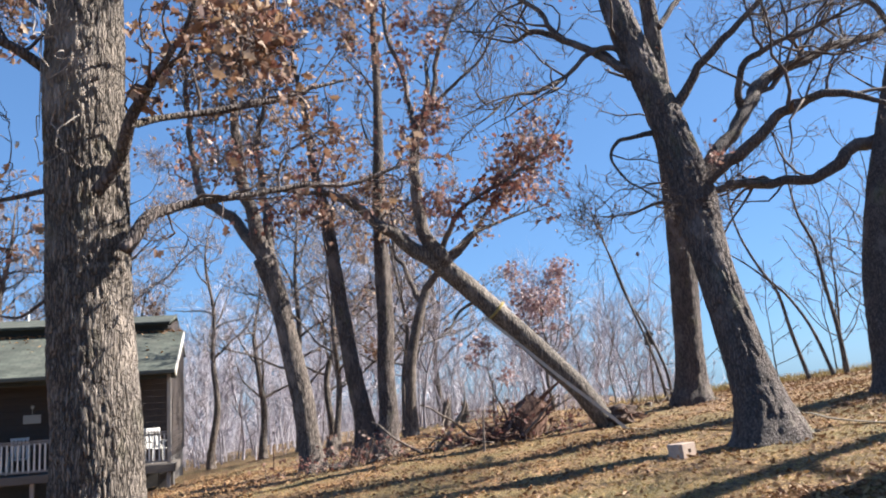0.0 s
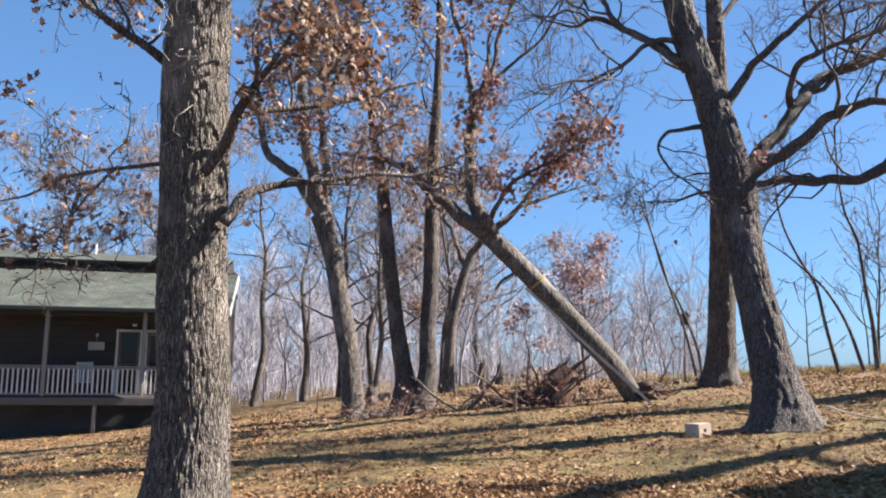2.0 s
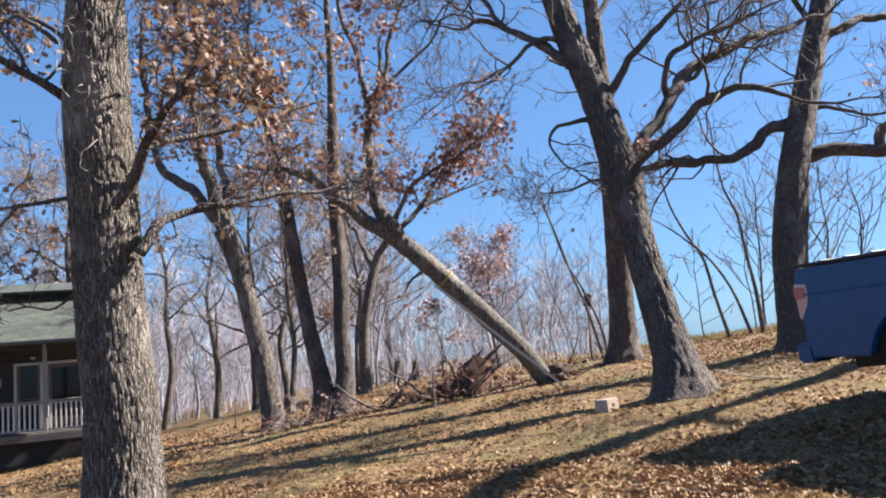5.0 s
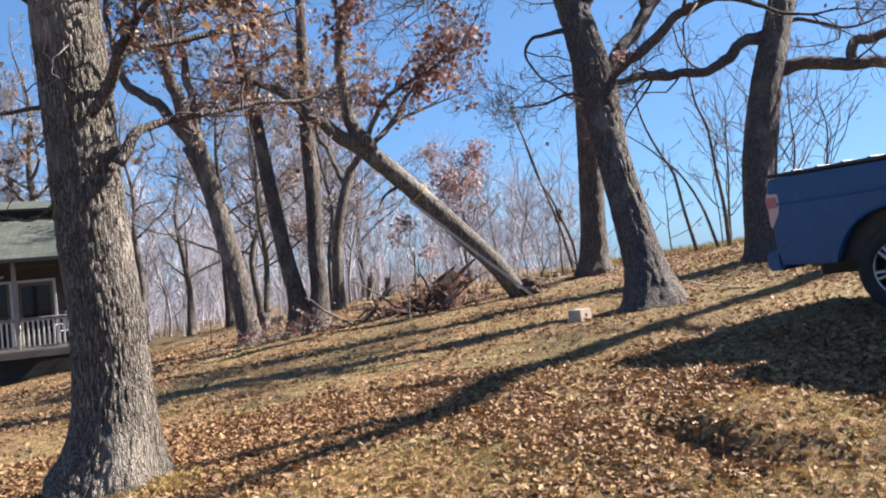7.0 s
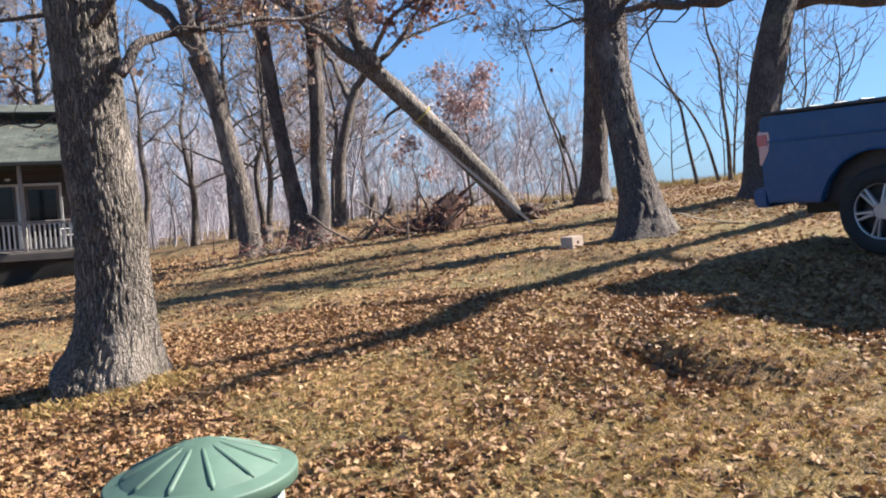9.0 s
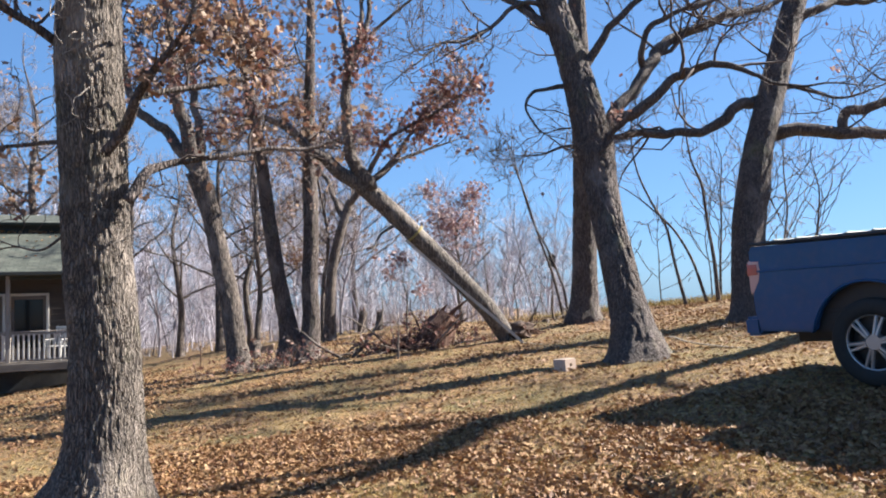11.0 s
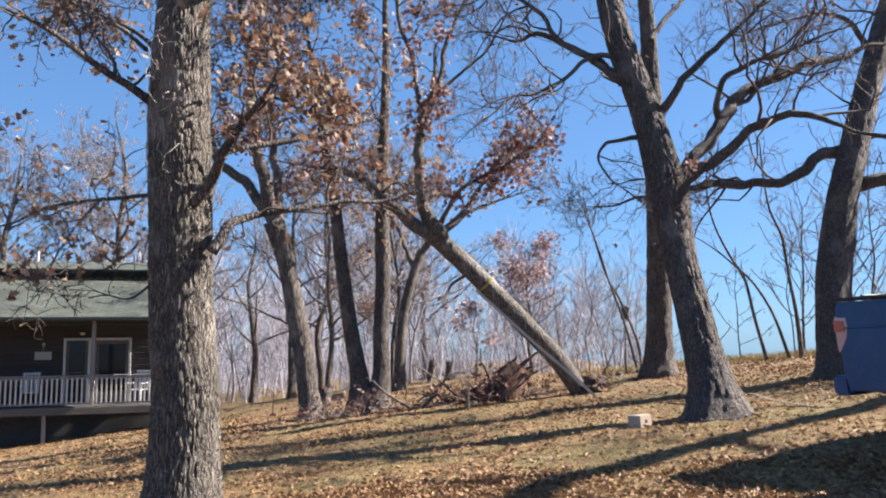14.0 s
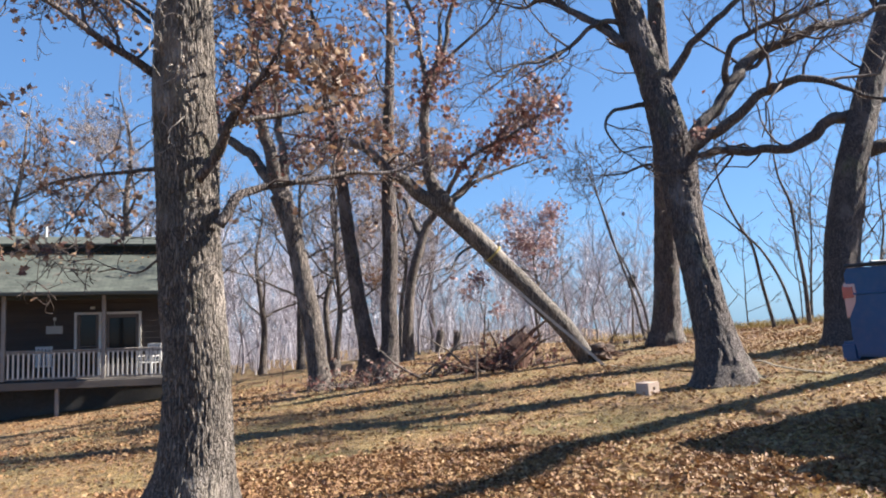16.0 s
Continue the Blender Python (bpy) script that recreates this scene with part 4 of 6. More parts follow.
# Block grey is set dark, with the shade under the deck in it.
M_BLOCKWALL = plain("shade_darkened_block", (0.1, 0.09, 0.085), 0.95, grain=0.25, scale=12, relief=0.004)
M_CHAIR = plain("white_plastic", (0.5, 0.48, 0.46), 0.4, grain=0.06, scale=9)
M_SIGN = plain("pale_sign_board", (0.42, 0.4, 0.37), 0.7, grain=0.1, scale=20)
M_DARKMETAL = plain("dark_metal", (0.05, 0.05, 0.05), 0.45, 0.7, grain=0.2)


def roof_mat():
    m, n, l, b = shader("green_shingles", 0.9)
    v = coords(n, l)
    br = n.new("ShaderNodeTexBrick")
    br.inputs["Scale"].default_value = 1.0
    br.inputs["Brick Width"].default_value, br.inputs["Row Height"].default_value, br.inputs["Mortar Size"].default_value = 0.33, 0.14, 0.012
    br.inputs["Color1"].default_value, br.inputs["Color2"].default_value = (0.05, 0.058, 0.046, 1), (0.076, 0.083, 0.066, 1)
    br.inputs["Mortar"].default_value = (0.026, 0.03, 0.025, 1)
    l.new(v, br.inputs["Vector"])
    st = ramp(n, l, noise_of(n, l, v, 0.9, 5, 0.65), [(0.35, (0.62,) * 3), (0.65, (1.3,) * 3)])
    col = mixed(n, l, 1.0, br.outputs["Color"], st, "MULTIPLY")
    worn = ramp(n, l, noise_of(n, l, v, 2.2, 4), [(0.55, (0,) * 3), (0.75, (0.6,) * 3)])
    l.new(mixed(n, l, worn, col, (0.13, 0.125, 0.105)), b.inputs["Base Color"])
    bump(n, l, b, noise_of(n, l, v, 40, 4), 0.006)
    return m


M_ROOF = roof_mat()


def glass_mat():
    m, n, l, b = shader("dark_glass", 0.12)
    b.inputs["Base Color"].default_value = (0.012, 0.012, 0.013, 1)
    b.inputs["Specular IOR Level"].default_value = 0.3
    return m


M_GLASS = glass_mat()
HOUSE_AT = pose(-8.33, 24.27, 0, 0, 0, 15)
DECK_Z, EAVE_Z = -0.46, 2.2


def lap_wall(house, x0, x1, y0, y1, z0, z1, along, holes=()):
    """A wall of lapped boards: a core, and each board proud of it, cut round the openings."""
    g = Geo()
    if along == "x":
        g.box(((x0 + x1) / 2, y0 + 0.09, (z0 + z1) / 2), (x1 - x0, 0.12, z1 - z0), 0)
    else:
        g.box((x0 - 0.09, (y0 + y1) / 2, (z0 + z1) / 2), (0.12, y1 - y0, z1 - z0), 0)
    wall = part("wall", g, M_SIDING, house, "dark brown lapped siding in the porch's shade")
    z = z0
    lean = Matrix.Rotation(radians(5), 4, "X") if along == "x" else Matrix.Rotation(radians(5), 4, "Y")
    while z < z1 - 0.05:
        top = min(z + 0.2, z1)
        spans = [(x0, x1)] if along == "x" else [(y0, y1)]
        for a, b, lo, hi in holes:
            if lo < top and hi > z:
                spans = [s for p, q in spans for s in ((p, min(q, a)), (max(p, b), q)) if s[1] - s[0] > 0.05]
        for a, b in spans:
            g = Geo()
            if along == "x":
                g.box(((a + b) / 2, y0 + 0.012, (z + top) / 2), (b - a, 0.022, top - z - 0.004), 0.004, lean)
            else:
                g.box((x0 - 0.012, (a + b) / 2, (z + top) / 2), (0.022, b - a, top - z - 0.004), 0.004, lean)
            part("board", g, M_SIDING, wall)
        z += 0.2


def opening(house, name, x0, x1, z0, z1, y, rails):
    """A door or window: frame pieces round a dark pane."""
    g = Geo()
    for cx, cz, sx, sz in (((x0 + 0.04), (z0 + z1) / 2, 0.08, z1 - z0), ((x1 - 0.04), (z0 + z1) / 2, 0.08, z1 - z0), ((x0 + x1) / 2, z1 - 0.04, x1 - x0 - 0.164, 0.08)):
        g.box((cx, y - 0.03, cz), (sx, 0.08, sz), 0.006)
    fr = part(name, g, M_TRIM, house, "white-framed " + name + " with dark glass")
    p = Geo().box(((x0 + x1) / 2, y + 0.03, (z0 + z1) / 2), (x1 - x0 - 0.17, 0.02, z1 - z0 - 0.1), 0)
    part("pane", p, M_GLASS, fr)
    s = Geo()
    for cx in (x0 + 0.13, x1 - 0.13):
        s.box((cx, y + 0.005, (z0 + z1) / 2), (0.09, 0.035, z1 - z0 - 0.1), 0.005)
    for cz, hgt in rails:
        s.box(((x0 + x1) / 2, y + 0.005, cz), (x1 - x0 - 0.36, 0.035, hgt), 0.005)
    part("sash", s, plain("brown_sash", (0.13, 0.1, 0.085), 0.7, grain=0.2), fr)
    if name == "door":
        k = Geo().tube([(x0 + 0.14, y - 0.02, z0 + 1.0), (x0 + 0.14, y - 0.08, z0 + 1.0)], [0.012, 0.028], 10)
        part("door_handle", k, M_DARKMETAL, fr)


def build_house():
    house = thing("house", HOUSE_AT, "low brown house with a green shingle roof and a railed porch", "house")
    x0 = -11.0
    # Walls behind the porch and on the sunny end.
    holes = [(-3.66, -2.83, DECK_Z, 1.64), (-2.76, -1.58, DECK_Z, 1.64)]
    lap_wall(house, x0, -0.35, 2.0, 2.0, DECK_Z, 2.9, "x", holes)
    lap_wall(house, -0.35, -0.35, 2.02, 9.5, DECK_Z, 3.2, "y")
    opening(house, "window", -3.66, -2.83, DECK_Z, 1.64, 2.0, [(0.5, 0.05)])
    opening(house, "door", -2.76, -1.58, DECK_Z, 1.64, 2.0, [(DECK_Z + 0.2, 0.3), (1.5, 0.12)])
    # Foundation, set back under the deck.
    part("foundation", Geo().box(((x0 - 0.4) / 2, 5.7, -1.35), (-0.4 - x0, 7.3, 1.75), 0.02), M_BLOCKWALL, house, "grey block foundation in shade")
    part("end_pier", Geo().box((-0.3, 1.2, -1.15), (0.45, 0.4, 1.3), 0.02), M_BLOCKWALL, house, "pale block pier")
    # Deck: boards, rim, joists, posts under it.
    y = -0.02
    while y < 1.95:
        part("deck_board", Geo().box(((x0 + 0) / 2, y + 0.07, DECK_Z - 0.02), (-x0, 0.135, 0.036), 0.004), M_DECK, house)
        y += 0.142
    part("rim_board", Geo().box((x0 / 2, -0.045, DECK_Z - 0.12), (-x0, 0.045, 0.22), 0.006), M_DECK, house, "weathered grey rim board")
    part("rim_board", Geo().box((0.03, 0.97, DECK_Z - 0.12), (0.045, 1.98, 0.22), 0.006), M_DECK, house)
    for k in range(9):
        part("joist", Geo().box((x0 + 0.6 + k * 1.25, 0.95, DECK_Z - 0.14), (0.045, 1.9, 0.18), 0), M_DECK, house)
    for px in (-0.15, -3.78, -7.2, -10.5):
        part("pier_post", Geo().box((px, 0.1, -1.2), (0.11, 0.11, 1.1), 0.01), M_POST, house, "short post under the deck")
    # Roof posts and the rail between them.
    posts = (-0.12, -2.47, -5.28, -8.1)
    for px in posts:
        g = Geo().box((px, 0.06, (DECK_Z + EAVE_Z) / 2), (0.115, 0.115, EAVE_Z - DECK_Z - 0.06), 0.012)
        part("porch_post", g, M_POST, house, "weathered wooden porch post")
    for a, b in zip(posts[1:], posts[:-1]):
        rail = part("railing", Geo().box(((a + b) / 2, 0.06, DECK_Z + 0.93), (b - a - 0.12, 0.09, 0.04), 0.008)
                    .box(((a + b) / 2, 0.06, DECK_Z + 0.86), (b - a - 0.12, 0.035, 0.07), 0.005)
                    .box(((a + b) / 2, 0.06, DECK_Z + 0.1), (b - a - 0.12, 0.035, 0.07), 0.005), M_POST, house, "weathered porch railing with white balusters")
        n = int((b - a) / 0.135)
        me = None
        for k in range(1, n):
            bx = a + (b - a) * k / n
            if me is None:
                first = part("baluster", Geo().box((0, 0.06, DECK_Z + 0.48), (0.046, 0.046, 0.74), 0.005), M_TRIM, rail)
                first.location.x, me = bx, first.data
            else:
                o = new("baluster", me)
                o.parent, o.location.x = rail, bx
    # Porch beam, ceiling and roofs.
    part("beam", Geo().box((x0 / 2, 0.06, EAVE_Z - 0.08), (-x0 + 0.2, 0.1, 0.2), 0.01), M_FASCIA, house)
    s = math.atan2(1.48, 3.75)
    ln = math.hypot(1.48, 3.75) - 0.1
    m1 = Matrix.Rotation(s, 4, "X")
    part("roof", Geo().box((x0 / 2 + 0.02, 1.45, EAVE_Z + 0.73), (-x0 + 0.1, ln, 0.1), 0.015, m1), M_ROOF, house, "faded green shingle roof, worn and stained")
    part("gutter", Geo().box((x0 / 2 + 0.02, -0.4, EAVE_Z + 0.0), (-x0 + 0.12, 0.09, 0.13), 0.02), M_FASCIA, house, "dark green gutter")
    part("rake_board", Geo().box((0.092, 1.5, EAVE_Z + 0.68), (0.035, ln, 0.2), 0.008, m1), M_TRIM, house, "pale rake board")
    part("porch_ceiling", Geo().box((x0 / 2 - 0.1, 1.1, EAVE_Z + 0.22), (-x0, 1.9, 0.03), 0), M_SOFFIT, house)
    # Near-black colour stands in for the shadow gap below the upper roof.
    part("upper_wall", Geo().box((x0 / 2 - 0.2, 3.52, 3.82), (-x0 - 0.45, 0.1, 0.5), 0.01), M_FASCIA, house, "strip of wall below the upper roof, painted as a dark shadow gap")
    m2 = Matrix.Rotation(math.atan2(0.55, 3.1), 4, "X")
    part("roof", Geo().box((x0 / 2 - 0.2, 4.65, 4.27), (-x0 - 0.3, 3.2, 0.1), 0.015, m2), M_ROOF, house, "upper slope of the green roof")
    m3 = Matrix.Rotation(-math.atan2(1.2, 4.6), 4, "X")
    part("roof", Geo().box((x0 / 2 - 0.2, 8.5, 3.9), (-x0 - 0.3, 4.8, 0.1), 0.015, m3), M_ROOF, house)
    part("gable_wall", Geo().slab([(2.1, 2.9), (9.5, 3.1), (9.5, 3.5), (6.2, 4.36), (3.7, 3.9), (3.5, 3.5)], "x", -0.47, -0.35), M_SIDING, house)
    part("vent_pipe", Geo().tube([(-5.4, 5.9, 4.35), (-5.4, 5.9, 4.95)], [0.045, 0.045], 12), M_TRIM, house, "white vent pipe on the roof")
    # Porch lamp by the door.
    part("wall_lamp", Geo().tube([(-3.1, 1.9, 1.74), (-3.1, 1.9, 1.82)], [0.06, 0.09], 12), M_SIGN, house, "small round porch lamp")
    g = Geo()
    rng = np.random.default_rng(5)
    n = 620
    px, t = rng.uniform(x0, 0.0, n), np.where(rng.random(n) < 0.2, rng.random(n) ** 0.35, 1.0 - np.abs(rng.normal(0, 0.025, n)))
    pl = np.stack([px, -0.3 + t * 3.65, EAVE_Z + 0.09 + t * 1.45], 1)
    leaves_at(g, pl, np.stack([rng.normal(0, 1, n), rng.normal(0, 1, n), np.full(n, 0.1)], 1), rng.uniform(0.08, 0.15, n), rng)
    lv = new("roof_leaves", mesh_of("roof_leaves", *g.arrays(), mat=M_LITTER))
    lv.matrix_world = HOUSE_AT
    tagged(lv, "brown leaves caught on the shingles", "leaves", kind="stuff")
    # Hanging sign.
    sign = thing("hanging_sign", HOUSE_AT @ pose(-4.24, 1.86, 0), "pale board hanging from a hook on the porch wall", "sign")
    part("board", Geo().box((0, 0, 1.08), (0.5, 0.025, 0.26), 0.006), M_SIGN, sign)
    part("hook", Geo().rod((0, 0, 1.22), (0, 0, 1.42), 0.008).box((0, 0.02, 1.44), (0.09, 0.05, 0.1), 0.01), M_SIGN, sign, "small pale hook")


def chair(m, label):
    c = thing("porch_chair", m, label, "chair", "white chairs on the porch")
    part("seat", Geo().slab([(-0.26, -0.25), (0.26, -0.25), (0.24, 0.22), (-0.24, 0.22)], "z", 0.4, 0.43, 0.008), M_CHAIR, c)
    lean = Matrix.Rotation(radians(-14), 4, "X")
    for k in range(5):
        part("back_slat", Geo().box((-0.2 + k * 0.1, 0.29, 0.7), (0.07, 0.02, 0.58), 0.006, lean), M_CHAIR, c)
    part("top_rail", Geo().box((0, 0.36, 0.99), (0.5, 0.025, 0.07), 0.01, lean), M_CHAIR, c)
    for sx in (-0.27, 0.27):
        part("arm", Geo().box((sx, 0.0, 0.63), (0.07, 0.56, 0.03), 0.01), M_CHAIR, c)
        for sy in (-0.24, 0.24):
            part("leg", Geo().tube([(sx * 0.95, sy, 0.4), (sx * 1.05, sy * 1.1, 0.0)], [0.026, 0.02], 8), M_CHAIR, c)
            part("arm_support", Geo().rod((sx, sy * 0.9, 0.43), (sx, sy * 0.9, 0.62), 0.016), M_CHAIR, c)


build_house()
chair(HOUSE_AT @ pose(-4.35, 0.9, DECK_Z, 0, 0, 10), "white slatted armchair on the porch")
chair(HOUSE_AT @ pose(-1.25, 1.0, DECK_Z, 0, 0, -25), "white slatted armchair by the porch's end")
chair(HOUSE_AT @ pose(-0.55, 1.1, DECK_Z, 0, 0, 30), "white slatted armchair by the porch's end")


# ---- pickup truck ----
def paint_mat(name, col):
    m, n, l, b = shader(name, 0.32)
    v = coords(n, l)
    c = ramp(n, l, noise_of(n, l, v, 3, 4), [(0.3, tuple(k * 0.9 for k in col)), (0.7, tuple(min(1, k * 1.08) for k in col))])
    dust = ramp(n, l, noise_of(n, l, v, 14, 5), [(0.45, (0.0,) * 3), (0.8, (0.1,) * 3)])
    l.new(mixed(n, l, dust, c, (0.2, 0.18, 0.16)), b.inputs["Base Color"])
    b.inputs["Coat Weight"].default_value, b.inputs["Coat Roughness"].default_value = 0.12, 0.2
    b.inputs["Specular IOR Level"].default_value = 0.3
    return m


M_BLUE = paint_mat("blue_car_paint", (0.003, 0.062, 0.175))
M_RUBBER = plain("tyre_rubber", (0.018, 0.018, 0.018), 0.85, grain=0.3, scale=25, relief=0.003)
M_RIM = plain("bright_alloy", (0.36, 0.37, 0.39), 0.42, 0.85, grain=0.06)
M_BLACK = plain("black_trim", (0.02, 0.02, 0.022), 0.6, grain=0.3, scale=20)
M_CHROME = plain("chrome", (0.7, 0.7, 0.72), 0.12, 1.0)
M_COVER = plain("tonneau_vinyl", (0.05, 0.055, 0.06), 0.5, grain=0.3, scale=14)


def lamp_mat(name, col, rough=0.15):
    m, n, l, b = shader(name, rough)
    b.inputs["Base Color"].default_value = (*col, 1)
    b.inputs["Coat Weight"].default_value = 0.8
    return m


M_RED = lamp_mat("red_lens", (0.36, 0.045, 0.05))
M_LENS = lamp_mat("pale_lens", (0.5, 0.3, 0.3))


def arch(cx, r, n=14, z0=0.52):
    """Corners of a wheel arch, from back to front, over its wheel."""
    a0 = math.asin((z0 - 0.42) / r)
    return [(cx - r * math.cos(a), 0.42 + r * math.sin(a)) for a in np.linspace(a0, math.pi - a0, n)]


def wheel(truck, x, y, out):
    tyre = Geo()
    prof = [(0.255, -0.115), (0.3, -0.135), (0.375, -0.135), (0.405, -0.11), (0.413, -0.05), (0.413, 0.05), (0.405, 0.11), (0.375, 0.135), (0.3, 0.135), (0.255, 0.115)]
    sides = 40
    th = np.linspace(0, 2 * np.pi, sides, endpoint=False)
    v = np.array([[(x + r * math.cos(a), y + w, 0.413 + r * math.sin(a)) for r, w in prof] for a in th]).reshape(-1, 3)
    k = len(prof)
    q = [(i * k + j, i * k + (j + 1) % k, ((i + 1) % sides) * k + (j + 1) % k, ((i + 1) % sides) * k + j) for i in range(sides) for j in range(k)]
    tyre.add(v, None, q)
    w = part("wheel", tyre, M_RUBBER, truck, "black tyre on a bright alloy wheel", smooth=True)
    rim = Geo()
    face = y + out * 0.1
    ring = [(x + 0.262 * math.cos(a), face, 0.413 + 0.262 * math.sin(a)) for a in np.linspace(0, 2 * np.pi, 41)]
    rim.tube(ring, [0.018] * 41, 8, False)
    for s in range(6):
        for d in (-0.11, 0.11):
            a = 2 * math.pi * s / 6 + 0.2
            p0 = (x + 0.07 * math.cos(a + d * 1.5), face + out * 0.01, 0.413 + 0.07 * math.sin(a + d * 1.5))
            p1 = (x + 0.25 * math.cos(a + d * 1.1), face, 0.413 + 0.25 * math.sin(a + d * 1.1))
            rim.tube([p0, p1], [0.022, 0.017], 6)
    rim.tube([(x, face - out * 0.05, 0.413), (x, face + out * 0.02, 0.413)], [0.085, 0.07], 20)
    part("rim", rim, M_RIM, w, "six twin-spoke alloy rim")
    part("brake_disc", Geo().tube([(x, face - out * 0.1, 0.413), (x, face - out * 0.08, 0.413)], [0.19, 0.19], 24), M_DARKMETAL, w)
    part("barrel", Geo().tube([(x, y - out * 0.1, 0.413), (x, face - out * 0.11, 0.413)], [0.254, 0.254], 28), M_BLACK, w)


def build_truck():
    # It stands square on the slope, wheels on the ground.
    at = Matrix.Translation((5.64, 6.91, 0)) @ pose(0, 0, 0, 0, 0, -64)
    rr, rl, fr, fl = (hz(*(at @ Vector(c)).xy) for c in ((0, -0.84, 0), (0, 0.84, 0), (3.68, -0.84, 0), (3.68, 0.84, 0)))
    lean, nose = math.degrees(math.atan2(rl - rr, 1.68)), math.degrees(math.atan2(fr + fl - rr - rl, 7.36))
    m = Matrix.Translation((0, 0, (rr + rl) / 2 - 0.015)) @ at @ pose(0, 0, 0, lean * 0.7, -nose, 0) @ Matrix.Scale(1.05, 4)
    t = thing("pickup_truck", m, "blue pickup truck with a covered bed, parked on the leaves", "truck")
    W = 0.985
    floor = 0.55
    bed = [(-1.17, floor)] + arch(0, 0.56) + [(0.585, floor), (0.585, 1.365), (-1.15, 1.43), (-1.2, 1.4), (-1.2, 0.75)]
    for a, b in ((-W, -W + 0.09), (W - 0.09, W)):
        part("bed_side", Geo().slab(bed, "y", a, b, 0.025), M_BLUE, t)
    for sy in (-1, 1):
        flare = Geo()
        lip = [(px, sy * (W + 0.005), pz) for px, pz in arch(0, 0.57)]
        flare.tube(lip, [0.012] * len(lip), 6)
        part("wheel_arch_lip", flare, M_BLUE, t, smooth=True)
        part("bed_rail_cap", Geo().box((-0.31, sy * (W - 0.05), 1.425), (1.74, 0.1, 0.035), 0.012, Matrix.Rotation(radians(2.1), 4, "Y")), M_BLACK, t, "black rail cap with a pale edge")
        part("crease", Geo().tube([(-1.17, sy * (W + 0.001), 1.17), (0.57, sy * (W + 0.001), 1.133)], [0.012, 0.012], 6), M_BLUE, t)
        # Tail lamp wrapping round the corner.
        lens = Geo().slab([(-1.215, 0.93), (-1.16, 0.95), (-1.085, 1.07), (-1.06, 1.18), (-1.07, 1.28), (-1.215, 1.29)], "y", sy * (W + 0.004), sy * (W - 0.12), 0.012)
        tl = part("tail_lamp", lens, M_LENS, t, "red tail lamp with a pale reversing lens")
        red = Geo().slab([(-1.222, 1.12), (-1.09, 1.125), (-1.095, 1.25), (-1.222, 1.26)], "y", sy * (W + 0.012), sy * (W - 0.11), 0.01)
        part("red_lens", red, M_RED, tl)
        part("wheel_house", Geo().slab([(px * 1.0, pz) for px, pz in arch(0, 0.575)] , "y", sy * (W - 0.42), sy * (W - 0.1)), M_BLACK, t)
        # Cab and front wing.
        cab = [(0.61, floor), (2.95, floor), (2.95, 1.2), (2.45, 1.32), (1.95, 1.92), (1.3, 1.97), (0.76, 1.95), (0.66, 1.36), (0.61, 1.34)]
        c = part("cab_side", Geo().slab(cab, "y", sy * (W - 0.1), sy * W, 0.02), M_BLUE, t)
        for a, b in ((0.82, 1.42), (1.52, 2.2)):
            part("side_window", Geo().slab([(a, 1.36), (b, 1.34), (min(b, 2.0), 1.82), (a + 0.1, 1.84)], "y", sy * (W - 0.02), sy * (W + 0.006)), M_GLASS, c)
        for a in (1.5, 2.42):
            part("door_handle", Geo().box((a - 0.25, sy * (W + 0.02), 1.16), (0.2, 0.03, 0.035), 0.01), M_BLUE, c)
        wing = [(2.98, floor)] + [(3.05, floor)] + [(px, pz) for px, pz in arch(3.68, 0.5)] + [(4.3, floor), (4.5, 0.7), (4.48, 1.05), (4.3, 1.13), (2.98, 1.2)]
        part("front_wing", Geo().slab(wing, "y", sy * (W - 0.1), sy * W, 0.02), M_BLUE, t)
        part("mirror", Geo().box((2.4, sy * (W + 0.14), 1.35), (0.12, 0.26, 0.2), 0.03), M_BLACK, t)
        for wx in (0.0, 3.68):
            wheel(t, wx, sy * 0.84, sy)
        part("headlamp", Geo().box((4.44, sy * 0.78, 0.95), (0.14, 0.34, 0.22), 0.03), M_LENS, t)
    part("tonneau_cover", Geo().slab([(-1.19, 1.44), (0.57, 1.376), (0.57, 1.424), (-1.17, 1.475)], "y", -0.9, 0.9, 0.012), M_COVER, t, "ribbed dark bed cover")
    for k in range(6):
        x = -0.95 + k * 0.26
        part("cover_rib", Geo().box((x, 0, 1.478 - (x + 1.15) * 0.029), (0.03, 1.76, 0.018), 0.006), M_COVER, t)
    part("bed_floor", Geo().box((-0.3, 0, 0.72), (1.72, 1.78, 0.05), 0.01), M_BLACK, t)
    part("tailgate", Geo().box((-1.185, 0, 1.06), (0.06, 1.72, 0.68), 0.02), M_BLUE, t)
    part("gate_handle", Geo().box((-1.22, 0, 1.25), (0.03, 0.28, 0.09), 0.012), M_BLACK, t)
    part("rear_bumper", Geo().slab([(-1.34, -0.98), (-1.34, 0.98), (-1.14, 0.99), (-1.14, -0.99)], "z", 0.5, 0.7, 0.03), M_BLUE, t, "blue painted rear bumper")
    part("hitch", Geo().box((-1.35, 0, 0.47), (0.25, 0.07, 0.07), 0.01).tube([(-1.44, 0, 0.5), (-1.44, 0, 0.58)], [0.025, 0.028], 12), M_DARKMETAL, t)
    part("chassis", Geo().box((1.6, 0, 0.45), (5.4, 0.9, 0.14), 0.02), M_BLACK, t)
    part("axle", Geo().tube([(0, -0.75, 0.413), (0, 0.75, 0.413)], [0.06, 0.06], 10), M_BLACK, t)
